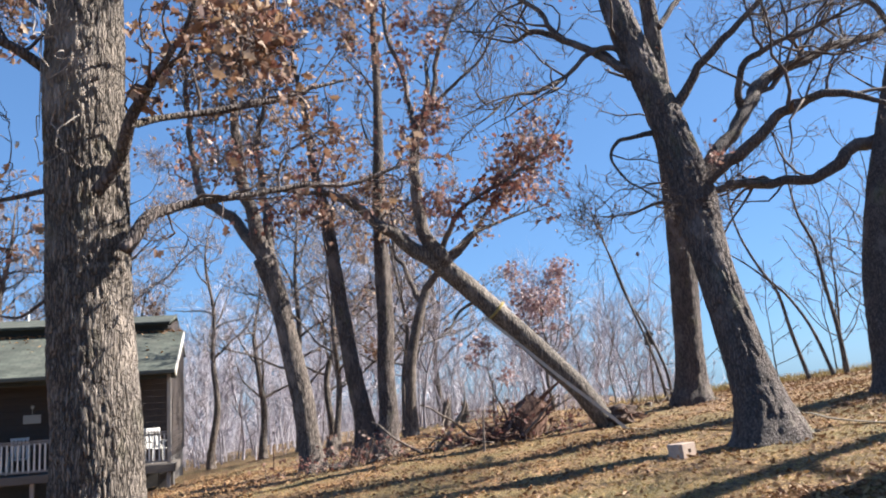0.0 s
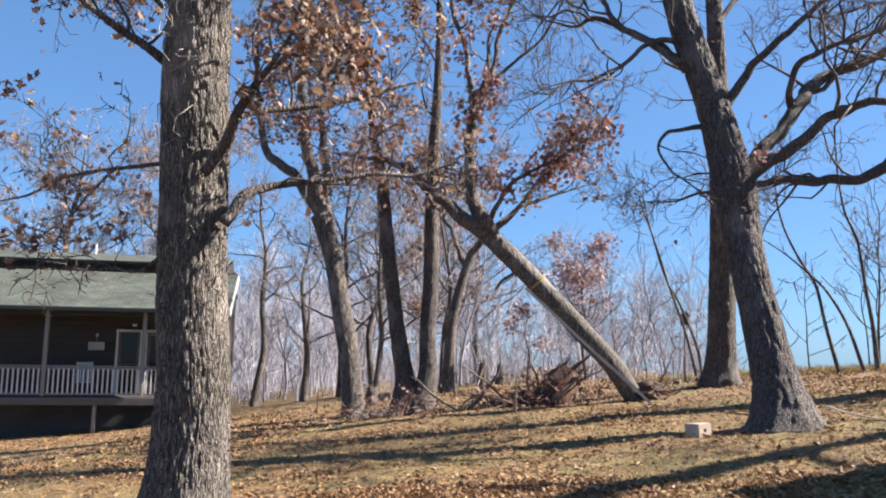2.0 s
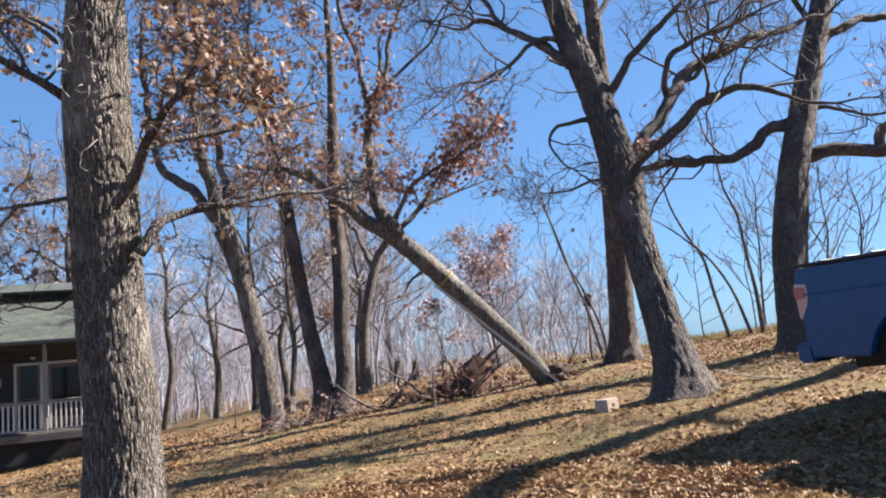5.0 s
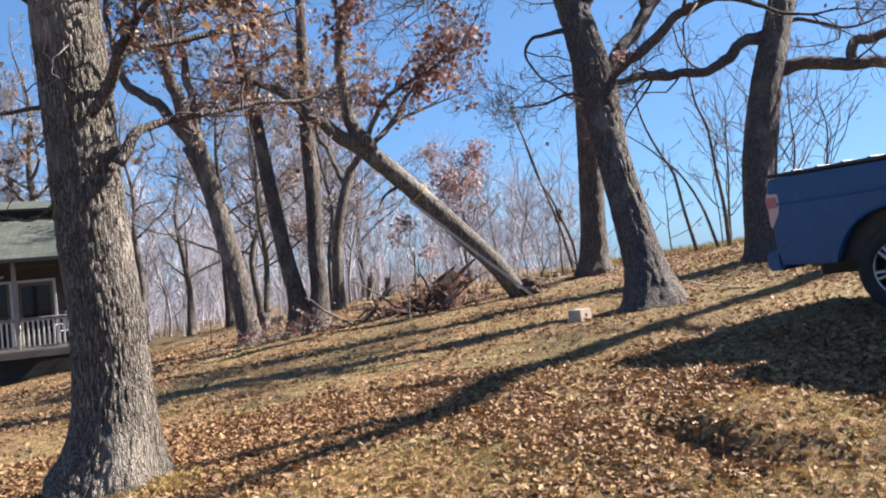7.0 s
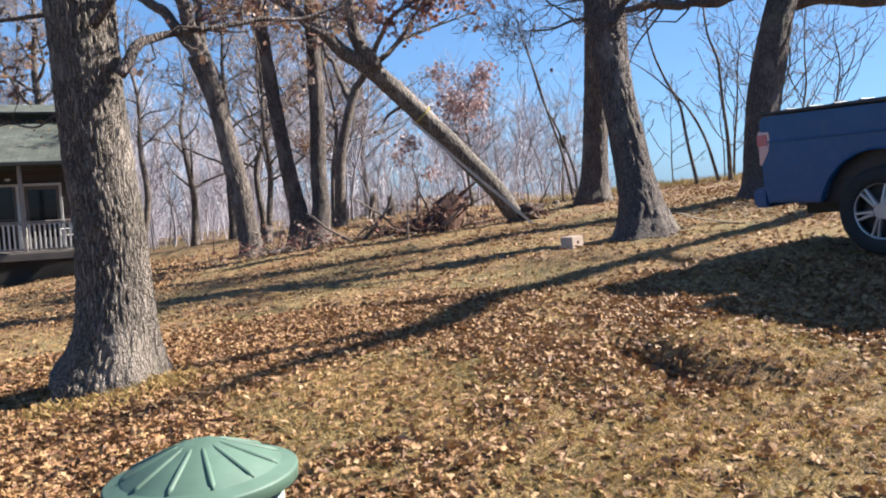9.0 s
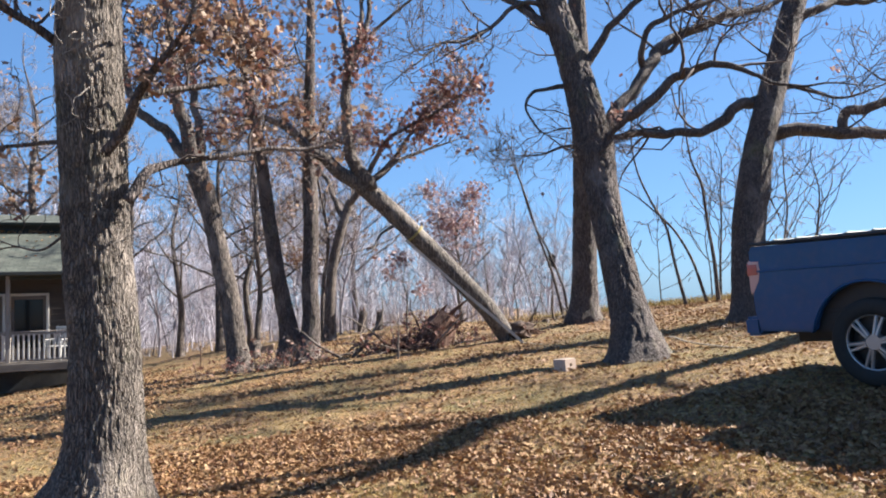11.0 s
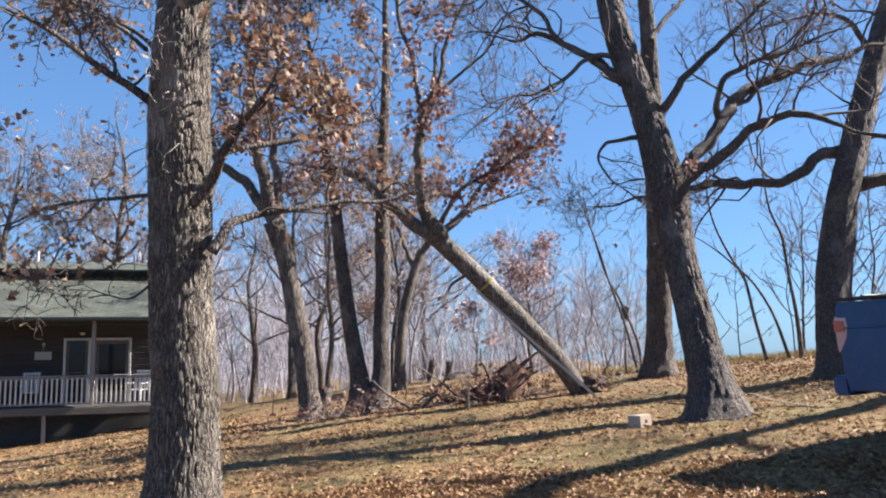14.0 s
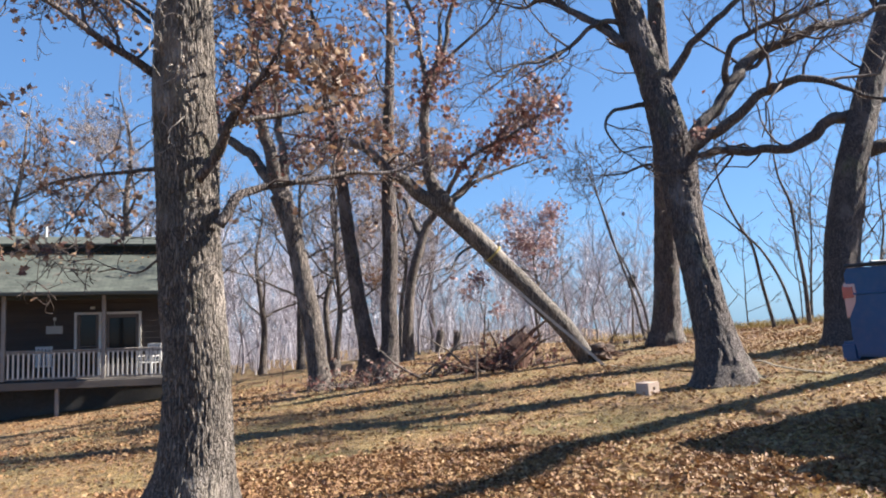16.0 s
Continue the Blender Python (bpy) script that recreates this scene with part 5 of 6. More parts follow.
    part("cab_roof", Geo().slab([(0.76, 1.9), (1.95, 1.88), (1.95, 1.93), (1.3, 1.99), (0.76, 1.96)], "y", -0.9, 0.9, 0.015), M_BLUE, t)
    part("windscreen", Geo().slab([(2.0, 1.88), (2.5, 1.3), (2.47, 1.28), (1.97, 1.86)], "y", -0.86, 0.86), M_GLASS, t)
    part("rear_window", Geo().slab([(0.66, 1.36), (0.77, 1.88), (0.75, 1.89), (0.64, 1.37)], "y", -0.86, 0.86), M_GLASS, t)
    part("cab_back", Geo().box((0.62, 0, 0.95), (0.05, 1.78, 0.82), 0.01), M_BLUE, t)
    part("bonnet", Geo().slab([(2.5, 1.2), (4.4, 1.08), (4.4, 1.14), (2.5, 1.3)], "y", -0.9, 0.9, 0.03), M_BLUE, t)
    part("grille", Geo().box((4.45, 0, 0.9), (0.08, 1.2, 0.4), 0.03), M_BLACK, t)
    part("front_bumper", Geo().slab([(4.44, -0.97), (4.62, -0.8), (4.62, 0.8), (4.44, 0.97)], "z", 0.45, 0.7, 0.03), M_CHROME, t)


build_truck()


# ---- small things in the yard ----
M_LID = plain("green_plastic", (0.062, 0.112, 0.082), 0.62, grain=0.2, scale=14, relief=0.001)
M_RISER = plain("grey_green_plastic", (0.2, 0.26, 0.22), 0.6, grain=0.12, scale=10)
M_CONCRETE = plain("pale_concrete", (0.44, 0.34, 0.275), 0.95, grain=0.18, scale=40, relief=0.004)
M_WEB = plain("grey_webbing", (0.42, 0.36, 0.29), 0.85, grain=0.2, scale=60, stretch=(1, 1, 1), relief=0.002)
M_ROT = plain("rotten_red_wood", (0.105, 0.055, 0.038), 0.95, grain=0.5, scale=9, stretch=(1.5, 1.5, 0.4), relief=0.03)
M_SOIL = plain("torn_soil", (0.07, 0.045, 0.034), 1.0, grain=0.5, scale=12, relief=0.03)
M_DEAD = plain("dead_wood", (0.15, 0.118, 0.096), 0.9, grain=0.35, scale=14, relief=0.005)


def revolve(prof, sides=48):
    """A round body from radius and height pairs."""
    g = Geo()
    th = np.linspace(0, 2 * np.pi, sides, endpoint=False)
    v = np.array([[(r * math.cos(a), r * math.sin(a), z) for r, z in prof] for a in th]).reshape(-1, 3)
    k = len(prof)
    q = [(i * k + j, ((i + 1) % sides) * k + j, ((i + 1) % sides) * k + j + 1, i * k + j + 1) for i in range(sides) for j in range(k - 1)]
    return g.add(v, None, q)


def build_riser():
    z = hz(-0.69, 2.12)
    top = 0.235
    c = thing("septic_riser", pose(-0.71, 2.12, top, -3, -1, 20), "round riser pipe under a ribbed green plastic dome lid", "riser")
    part("pipe", revolve([(0.27, z - top - 0.25), (0.27, -0.01), (0.255, -0.01), (0.255, z - top - 0.25)]), M_RISER, c, "pale grey-green pipe", smooth=True)
    lid = part("lid", revolve([(0.306, -0.05), (0.32, -0.05), (0.324, -0.047), (0.326, -0.012), (0.326, -0.009), (0.322, -0.004), (0.318, -0.002), (0.272, 0.012), (0.268, 0.014), (0.262, 0.02),
                               (0.075, 0.1), (0.06, 0.105), (0.03, 0.108), (0.0, 0.109)], 64), M_LID, c, "faded green dome lid with raised ribs", smooth=True)
    for k in range(12):
        a = 2 * math.pi * k / 12
        p = [((0.268 - 0.2 * f) * math.cos(a), (0.268 - 0.2 * f) * math.sin(a), 0.016 + 0.083 * f) for f in (0.0, 0.1, 0.5, 0.9, 1.0)]
        part("rib", Geo().tube(p, [0.004, 0.011, 0.011, 0.009, 0.004], 8), M_LID, lid, smooth=True)


def build_block():
    z = hz(2.86, 11.1)
    # A chunk of wall block on its side, a small core hole in one end.
    g = Geo()
    L, W, H, c = 0.26, 0.23, 0.19, 0.045
    g.box((-0.02, 0, H / 2), (L - 0.04, W, H), 0.009)
    for cy, cz, sy, sz in ((0, (H - c) / 4, W, (H - c) / 2), (0, H - (H - c) / 4, W, (H - c) / 2), ((W + c) / 4, H / 2, (W - c) / 2, c), (-(W + c) / 4, H / 2, (W - c) / 2, c)):
        g.box((L / 2 - 0.02, cy, cz), (0.04, sy, sz), 0.003)
    o = new("concrete_block", mesh_of("concrete_block", *g.arrays(), mat=M_CONCRETE))
    o.matrix_world = pose(2.86, 11.1, z - 0.015, 3, -3, -59)
    tagged(o, "pale concrete block with a small hole lying on the grass", "block")


def ribbon(points, width, thick=0.004, lie=True):
    """A flat band along a path."""
    p = spline(points, 0.08)
    n = len(p)
    tan = np.gradient(p, axis=0)
    side = np.cross(tan, (0, 0, 1.0)) if lie else np.cross(tan, (0, 1.0, 0))
    side /= np.linalg.norm(side, axis=1, keepdims=True) + 1e-9
    up = np.cross(side, tan)
    up /= np.linalg.norm(up, axis=1, keepdims=True) + 1e-9
    v = np.stack([p - side * width / 2, p + side * width / 2, p + side * width / 2 + up * thick, p - side * width / 2 + up * thick], 1).reshape(-1, 3)
    q = [(4 * i + a, 4 * i + b, 4 * i + 4 + b, 4 * i + 4 + a) for i in range(n - 1) for a, b in ((0, 1), (1, 2), (2, 3), (3, 0))]
    return Geo().add(v, None, q)


def build_strap():
    s = thing("tow_strap", (0, 0, 0), "long grey webbing tow strap hanging from the leaning trunk", "strap")
    gp = [(3.12, 15.55, 0.03), (3.4, 14.9, 0.006), (3.75, 14.1, 0.004), (4.1, 13.2, 0.03), (4.5, 12.35, 0.15), (4.84, 11.9, 0.2), (5.05, 11.7, 0.1), (5.28, 11.45, 0.03), (5.42, 11.15, 0.012), (5.55, 10.85, 0.01)]
    ground = [(x, y, hz(x, y) + up) for x, y, up in gp]
    part("hanging_length", ribbon([(0.74, 16.3, 2.48), (1.3, 16.12, 1.94), (2.0, 15.9, 1.26), (2.7, 15.7, 0.62), ground[0]], 0.06, 0.008, False), M_WEB, s)
    part("ground_length", ribbon(ground, 0.1, 0.01), plain("dirty_webbing", (0.12, 0.098, 0.07), 0.9, grain=0.4, scale=25), s, "strap length dulled by dirt")
    a, b = np.array(FALL[0][4][:3]), np.array(FALL[0][5][:3])
    c, ax = a * 0.45 + b * 0.55, (b - a) / np.linalg.norm(b - a)
    u = np.cross(ax, (0, 1.0, 0))
    u /= np.linalg.norm(u)
    v, rr = np.cross(ax, u), FALL[0][4][3] * 1.06
    ring = [tuple(c + u * rr * math.cos(q) + v * rr * math.sin(q)) for q in np.linspace(0, 2 * np.pi, 25)]
    part("loop", Geo().tube(ring, [0.03] * 25, 6, False), plain("yellow_webbing", (0.27, 0.21, 0.075), 0.85, grain=0.2, scale=40), s, "yellow sling round the trunk")


def stick(rng, x, y, length, r, tilt, name="dead_branch", label="grey dead branch lying in the leaves", mat=None):
    z = hz(x, y)
    a = rng.uniform(0, 2 * np.pi)
    way = (math.cos(a), math.sin(a), tilt)
    rows = wander((0, 0, r * 0.6), way, length, r, r * 0.35, rng, 0.18, 0.0 if tilt > 0.2 else -0.02, 7)
    t = thing(name, (x, y, z), label, "branch", "dead branches")
    part("stem", Geo().tube(rows[:, :3], rows[:, 3], 7), mat or M_DEAD, t, smooth=True)
    out, tips = [], []
    sprout(rows, 1, rng, out, tips, 2.0, length * 0.3, 0.2, 0.004)
    g = Geo()
    for level, rr in out:
        rr[:, 2] = np.maximum(rr[:, 2], 0.0)
        g.tube(rr[:, :3], rr[:, 3], 4, False)
    if out:
        part("side_twigs", g, M_TWIG, t, kind="stuff")


def build_debris():
    rng = np.random.default_rng(77)
    # The torn stump: a jagged shell of splinters over a leaning butt.
    x, y = 1.42, 17.5
    st = thing("broken_stump", (x, y, hz(x, y) - 0.05), "rotten red-brown stump torn open with jagged splinters", "stump")
    rows = np.array([(-0.05, 0, -0.15, 0.5), (0.0, 0, 0.15, 0.42), (0.14, 0, 0.45, 0.36), (0.34, 0, 0.78, 0.24)])
    part("butt", Geo().tube(rows[:, :3], rows[:, 3], 22, True, 1 + 0.35 * grid_noise(np.linspace(0, 9, 22)[None] + np.zeros((4, 1)), np.arange(4)[:, None] * 0.9 + np.zeros((1, 22)), 5)), M_ROT, st)
    for k in range(46):
        # Torn fibres follow the lean of the butt.
        a, up = rng.uniform(0, 2 * np.pi), rng.uniform(0.05, 0.75)
        r = rng.uniform(0.7, 1.05) * (0.42 - 0.22 * up)
        p0 = np.array([0.38 * up + r * math.cos(a), r * math.sin(a), up])
        p1 = p0 + np.array([0.55, 0.0, 0.85]) * rng.uniform(0.1, 0.34) + rng.normal(0, 0.06, 3)
        part("splinter", Geo().tube([p0, (p0 + p1) / 2 + rng.normal(0, 0.02, 3), p1], [0.045, 0.032, 0.006], 5), M_ROT, st)
    for k in range(16):
        a = rng.uniform(math.pi * 0.6, math.pi * 1.6)
        rr = wander((0.2 * math.cos(a), 0.15 * math.sin(a), 0.15), (math.cos(a), math.sin(a) * 0.7, rng.uniform(-0.05, 0.35)), rng.uniform(0.5, 1.2), 0.035, 0.008, rng, 0.3, -0.1)
        part("root", Geo().tube(rr[:, :3], rr[:, 3], 6), M_ROT, st)
    # Long torn slab that leans on the stump.
    part("leaning_slab", Geo().tube([(0.2, 0, 0.55), (0.52, 0.02, 0.88), (0.84, 0.05, 1.12)], [0.09, 0.045, 0.02], 8), M_ROT, st)
    # Red litter of rotten wood beside it.
    g = Geo()
    for k in range(300):
        px, py = x - 0.55 + rng.normal(0, 0.38), y - 0.15 + rng.normal(0, 0.22)
        pz = hz(px, py) + abs(rng.normal(0, 0.14)) * math.exp(-((px - x + 0.5) ** 2) * 2)
        d = rng.normal(0, 0.12, 3)
        g.tube([(px, py, pz), (px + d[0], py + d[1], pz + abs(d[2]) * 0.6)], [0.02, 0.006], 4)
    tagged(new("rotten_wood_litter", mesh_of("rotten_wood_litter", *g.arrays(), mat=M_ROT)), "heap of crumbling red rotten wood", "debris", kind="stuff")
    # Brush heaped round the stump and, lower and barer, at the feet of the stems.
    for cx, cy, wx, wy, count, rise, per, label in ((x - 0.35, y + 0.1, 0.7, 0.3, 170, 0.9, 2, "heap of thin brush holding red-brown leaves"), (-2.45, 18.05, 0.75, 0.3, 130, 0.45, 1, "low tangle of dead brush at the foot of the oak stems")):
        g, lp = Geo(), []
        for k in range(count):
            px, py = cx + rng.normal(0, wx), cy + rng.normal(0, wy)
            rr = wander((px, py, hz(px, py) - 0.02), (rng.normal(0, 0.7), rng.normal(0, 0.5), rng.uniform(0.05, rise)), rng.uniform(0.25, 0.9), 0.011, 0.003, rng, 0.35, 0.0)
            g.tube(rr[:, :3], rr[:, 3], 4, False)
            lp += [q[:3] for q in rr[2:]] * per
        heap = thing("brush_pile", (0, 0, 0), label, "brush")
        part("brushwood", g, M_TWIG, heap, kind="stuff")
        lp, g = np.array(lp), Geo()
        leaves_at(g, lp + rng.normal(0, 0.05, lp.shape), rng.normal(0, 1, lp.shape), rng.uniform(0.06, 0.12, len(lp)), rng)
        part("foliage", g, M_LEAF_RED, heap, "dry red-brown leaves", kind="stuff")
    # Root ball of the leaning oak.
    x, y = 3.36, 16.95
    rb = thing("root_ball", (x, y, hz(x, y)), "torn root ball with soil at the leaning trunk's foot", "roots")
    n, s = 14, 22
    ph = np.linspace(0.02, math.pi - 0.02, n)
    rad = 0.3 * np.sin(ph)[:, None] * (1 + 0.6 * grid_noise(np.linspace(0, 7, s, endpoint=False)[None] + 0 * ph[:, None], ph[:, None] * 2.2 + np.zeros((1, s)), 9, 7))
    part("soil", Geo().tube(np.stack([0 * ph, 0 * ph, 0.16 - 0.24 * np.cos(ph)], 1), np.ones(n), s, True, rad), M_SOIL, rb)
    for k in range(34):
        a = rng.uniform(0, 2 * np.pi)
        rr = wander((0.15 * math.cos(a), 0.15 * math.sin(a), 0.2), (math.cos(a), math.sin(a), rng.uniform(-0.2, 0.6)), rng.uniform(0.25, 0.6), 0.03, 0.006, rng, 0.4, -0.05)
        part("root", Geo().tube(rr[:, :3], rr[:, 3], 6), M_ROT, rb)
    # Two dark snags at the wood's edge.
    for x, y, h, r in ((-0.3, 28.6, 0.85, 0.16), (0.35, 29.5, 0.7, 0.14), (-3.4, 22.5, 0.5, 0.18)):
        rows = np.array([(0, 0, -0.2, r * 1.2), (0.01, 0, h * 0.4, r), (0.03, 0.01, h * 0.8, r * 0.9), (0.03, 0.01, h, r * 0.7)])
        o = thing("snag", (x, y, hz(x, y)), "short dark broken snag at the edge of the wood", "stump", "snags")
        part("stem", Geo().tube(rows[:, :3], rows[:, 3], 14, True, 1 + 0.15 * grid_noise(np.linspace(0, 5, 14)[None] + np.zeros((4, 1)), np.arange(4)[:, None] * 0.7 + np.zeros((1, 14)), 6)), M_BARK_FAR, o)
        for k in range(4):
            a = rng.uniform(0, 6.28)
            part("splinter", Geo().tube([(r * 0.5 * math.cos(a), r * 0.5 * math.sin(a), h * 0.9), (r * 0.6 * math.cos(a), r * 0.6 * math.sin(a), h * 1.15)], [0.05, 0.008], 5), M_ROT, o)
    # Arched dead branch, upright stick, fallen sticks and logs.
    ar = thing("dead_branch", (-0.5, 17.9, hz(-0.5, 17.9)), "bleached dead branch arching out of the ground", "branch", "dead branches")
    arow = spline([(0, 0, -0.05, 0.05), (0.25, 0, 0.22, 0.05), (0.5, 0.02, 0.55, 0.04), (0.68, 0.05, 0.8, 0.03), (0.75, 0.05, 1.15, 0.015), (0.7, 0.1, 1.5, 0.006)], 0.12)
    part("stem", Geo().tube(arow[:, :3], arow[:, 3], 8), M_DEAD, ar, smooth=True)
    part("side_twig", Geo().tube([(0.6, 0.03, 0.68), (0.85, 0.05, 0.78), (1.05, 0.0, 0.75)], [0.02, 0.014, 0.005], 6), M_DEAD, ar)
    us = thing("upright_stick", (0.51, 16.0, hz(0.51, 16.0)), "pale thin stick standing in the grass", "stick")
    part("stem", Geo().tube([(0, 0, -0.1), (0.01, 0, 0.35), (0.03, 0, 0.74)], [0.025, 0.022, 0.012], 7), M_DEAD, us)
    for k in range(16):
        stick(rng, rng.uniform(-1.2, 1.6), rng.uniform(16.8, 18.6), rng.uniform(0.8, 1.8), rng.uniform(0.015, 0.04), rng.uniform(0.02, 0.6))
    for k in range(14):
        stick(rng, rng.uniform(-3.3, -1.3), rng.uniform(17.2, 18.2), rng.uniform(0.5, 1.3), rng.uniform(0.01, 0.028), rng.uniform(0.0, 0.2))
    for k in range(10):
        stick(rng, rng.uniform(4.3, 5.8), rng.uniform(20.8, 22.0), rng.uniform(0.8, 1.7), rng.uniform(0.015, 0.04), rng.uniform(0.1, 0.6))
    mk = thing("marker_stake", (-4.5, 20.4, hz(-4.5, 20.4)), "thin reddish stake standing in the yard by the oaks", "stake")
    part("shaft", Geo().tube([(0, 0, -0.15), (0.01, 0, 0.35), (0.02, 0, 0.66)], [0.014, 0.014, 0.012], 8), M_ROT, mk)
    bd = thing("old_board", pose(-3.35, 23.9, hz(-3.35, 23.9) + 0.1, 0, -8, 12), "pale weathered board leaning in the brush", "board")
    part("plank", Geo().box((0, 0, 0.06), (0.7, 0.04, 0.2), 0.006), M_DEAD, bd)
    for x, y, a, ln, r in ((-2.5, 17.7, 35, 0.4, 0.07), (-1.7, 18.0, 70, 0.35, 0.08)):
        lg = thing("cut_log", pose(x, y, hz(x, y) + r * 0.8, 0, 0, a), "short cut log with a pale end", "log", "cut logs")
        part("bark", Geo().tube([(-ln / 2, 0, 0), (0, 0, 0.01), (ln / 2, 0, 0)], [r, r * 1.04, r * 0.96], 14, False), M_BARK, lg, smooth=True)
        for s in (-1, 1):
            part("cut_end", Geo().tube([(s * (ln / 2 - 0.02), 0, 0), (s * ln / 2, 0, 0)], [r * 0.97, r * 0.95], 14), M_ROT, lg, "dull sawn end")


def build_birdhouse():
    x, y = 5.85, 24.0
    z = hz(x, y)
    b = thing("birdhouse", (x, y, z), "small dark birdhouse on a thin pole", "birdhouse")
    part("pole", Geo().rod((0, 0, -0.2), (0, 0, 1.62), 0.022), M_DEAD, b)
    part("box", Geo().box((0, 0, 1.78), (0.2, 0.2, 0.3), 0.01), M_DARKMETAL, b)
    part("roof", Geo().slab([(-0.15, 1.92), (0.15, 1.92), (0.0, 2.06)], "y", -0.15, 0.15), M_DARKMETAL, b)


def build_vine():
    """Dry curly vine stems on the near oak's upper trunk."""
    rng = np.random.default_rng(66)
    v = thing("dry_vine", (0, 0, 0), "pale dry vine curling over the old oak's bark", "vine")
    pale = plain("dry_vine_stem", (0.27, 0.235, 0.205), 0.85, grain=0.25, scale=30)
    for k in range(18):
        x, y, z = -2.42 + rng.normal(0, 0.12), 5.49 + rng.normal(0, 0.02), rng.uniform(2.9, 4.2)
        rows = wander((x, y, z), (rng.normal(0, 0.8), -0.5, rng.normal(0, 0.8)), rng.uniform(0.5, 1.2), 0.0045, 0.0022, rng, 0.55, -0.05, 14)
        rows[:, 0] = np.clip(rows[:, 0], -2.46, -2.08)
        rows[:, 1] = np.clip(rows[:, 1], 5.4, 5.5)
        sm = spline(rows, 0.02)
        part("stem", Geo().tube(sm[:, :3], sm[:, 3], 5), pale, v, smooth=True)


build_birdhouse()
build_vine()
build_riser()
build_block()
build_strap()
build_debris()


# ---- more trees: behind the yard, beside it and the far wood ----
def free_oak(x, y, h, r, seed, label, lean=(0, 0), leaves=0, leaf_mat_=None, limbs=8, group="oaks behind the yard", leaf_size=0.15, thin=0.008, density=3.0, start=0.35, name="oak_tree", spread=1.0):
    """An oak grown from its place, height and girth."""
    rng = np.random.default_rng(seed)
    z = hz(x, y)
    trunk = [(x, y, z, r * 1.35), (x + lean[0] * 0.08, y + lean[1] * 0.08, z + h * 0.06, r)]
    for f in (0.25, 0.45, 0.65, 0.85, 1.0):
        trunk.append((x + lean[0] * f + rng.normal(0, 0.02 * h), y + lean[1] * f + rng.normal(0, 0.02 * h), z + h * f, r * (1 - 0.85 * f ** 1.2)))
    axes = [trunk]
    row = spline(trunk, 0.2)
    for k in range(limbs):
        f = start + (0.92 - start) * (k + rng.random()) / limbs
        p = row[int(f * (len(row) - 1))]
        a = k * 2.4 + rng.uniform(-0.5, 0.5)
        way = (math.cos(a), math.sin(a), rng.uniform(0.25, 0.9))
        ln = h * rng.uniform(0.25, 0.42) * (1.15 - f * 0.6) * spread
        axes.append([tuple(v) for v in wander(p[:3], way, ln, p[3] * 0.5, 0.012, rng, 0.18, 0.12, 7)])
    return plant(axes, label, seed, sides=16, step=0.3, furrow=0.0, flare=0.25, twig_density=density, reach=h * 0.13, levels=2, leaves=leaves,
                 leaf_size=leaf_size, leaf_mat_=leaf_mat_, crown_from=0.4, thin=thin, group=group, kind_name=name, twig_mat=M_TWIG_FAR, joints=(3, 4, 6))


free_oak(3.25, 27, 4.45, 0.06, 41, "small oak holding reddish leaves behind the leaning trunk", leaves=1350, leaf_mat_=M_LEAF_PINK, limbs=22, leaf_size=0.15, start=0.35, spread=1.3, density=4)
free_oak(1.2, 25.5, 2.6, 0.04, 42, "small oak holding reddish leaves behind the leaning trunk", leaves=260, leaf_mat_=M_LEAF_PINK, limbs=8, leaf_size=0.16, start=0.3)
free_oak(-10.0, 42, 10, 0.2, 43, "bare wide-limbed oak beyond the yard", limbs=12, start=0.25, spread=1.3)
free_oak(-12.1, 40, 12, 0.19, 44, "tall bare oak beyond the yard", limbs=10, start=0.4)
free_oak(-15.5, 37, 14, 0.3, 45, "oak behind the house with a few brown leaves", leaves=650, limbs=19, leaf_size=0.22, density=3.2, thin=0.011, start=0.25, spread=1.25)
free_oak(-20, 36, 13, 0.28, 46, "oak behind the house with a few brown leaves", leaves=650, limbs=19, leaf_size=0.22, density=3.2, thin=0.011, start=0.25, spread=1.25)
free_oak(-24, 33, 13, 0.26, 47, "oak behind the house with a few brown leaves", leaves=600, limbs=19, leaf_size=0.22, density=3.2, thin=0.011, start=0.25, spread=1.25)
free_oak(-6.3, 33, 11, 0.16, 48, "slim bare oak behind the leaning stems", limbs=16, leaves=260, leaf_size=0.17, start=0.2, spread=1.35, density=3.2, thin=0.011)
free_oak(-4.2, 29, 9, 0.12, 49, "slim bare oak behind the leaning stems", limbs=16, leaves=260, leaf_size=0.17, start=0.2, spread=1.35, density=3.2, thin=0.011)
free_oak(-2.6, 32, 10, 0.13, 50, "slim bare oak behind the leaning stems", limbs=16, leaves=260, leaf_size=0.17, start=0.2, spread=1.35, density=3.2, thin=0.011)
free_oak(-0.6, 35, 10, 0.14, 51, "slim bare oak behind the leaning stems", limbs=16, leaves=260, leaf_size=0.17, start=0.2, spread=1.35, density=3.2, thin=0.011)
free_oak(-5.6, 37, 12, 0.16, 56, "slim bare oak behind the leaning stems", limbs=16, leaves=200, leaf_size=0.18, start=0.2, spread=1.35, density=3.2, thin=0.012)
free_oak(-1.7, 27.5, 8, 0.09, 57, "slim bare oak behind the leaning stems", limbs=14, leaves=160, leaf_size=0.16, start=0.2, spread=1.3, density=3.2, thin=0.01)
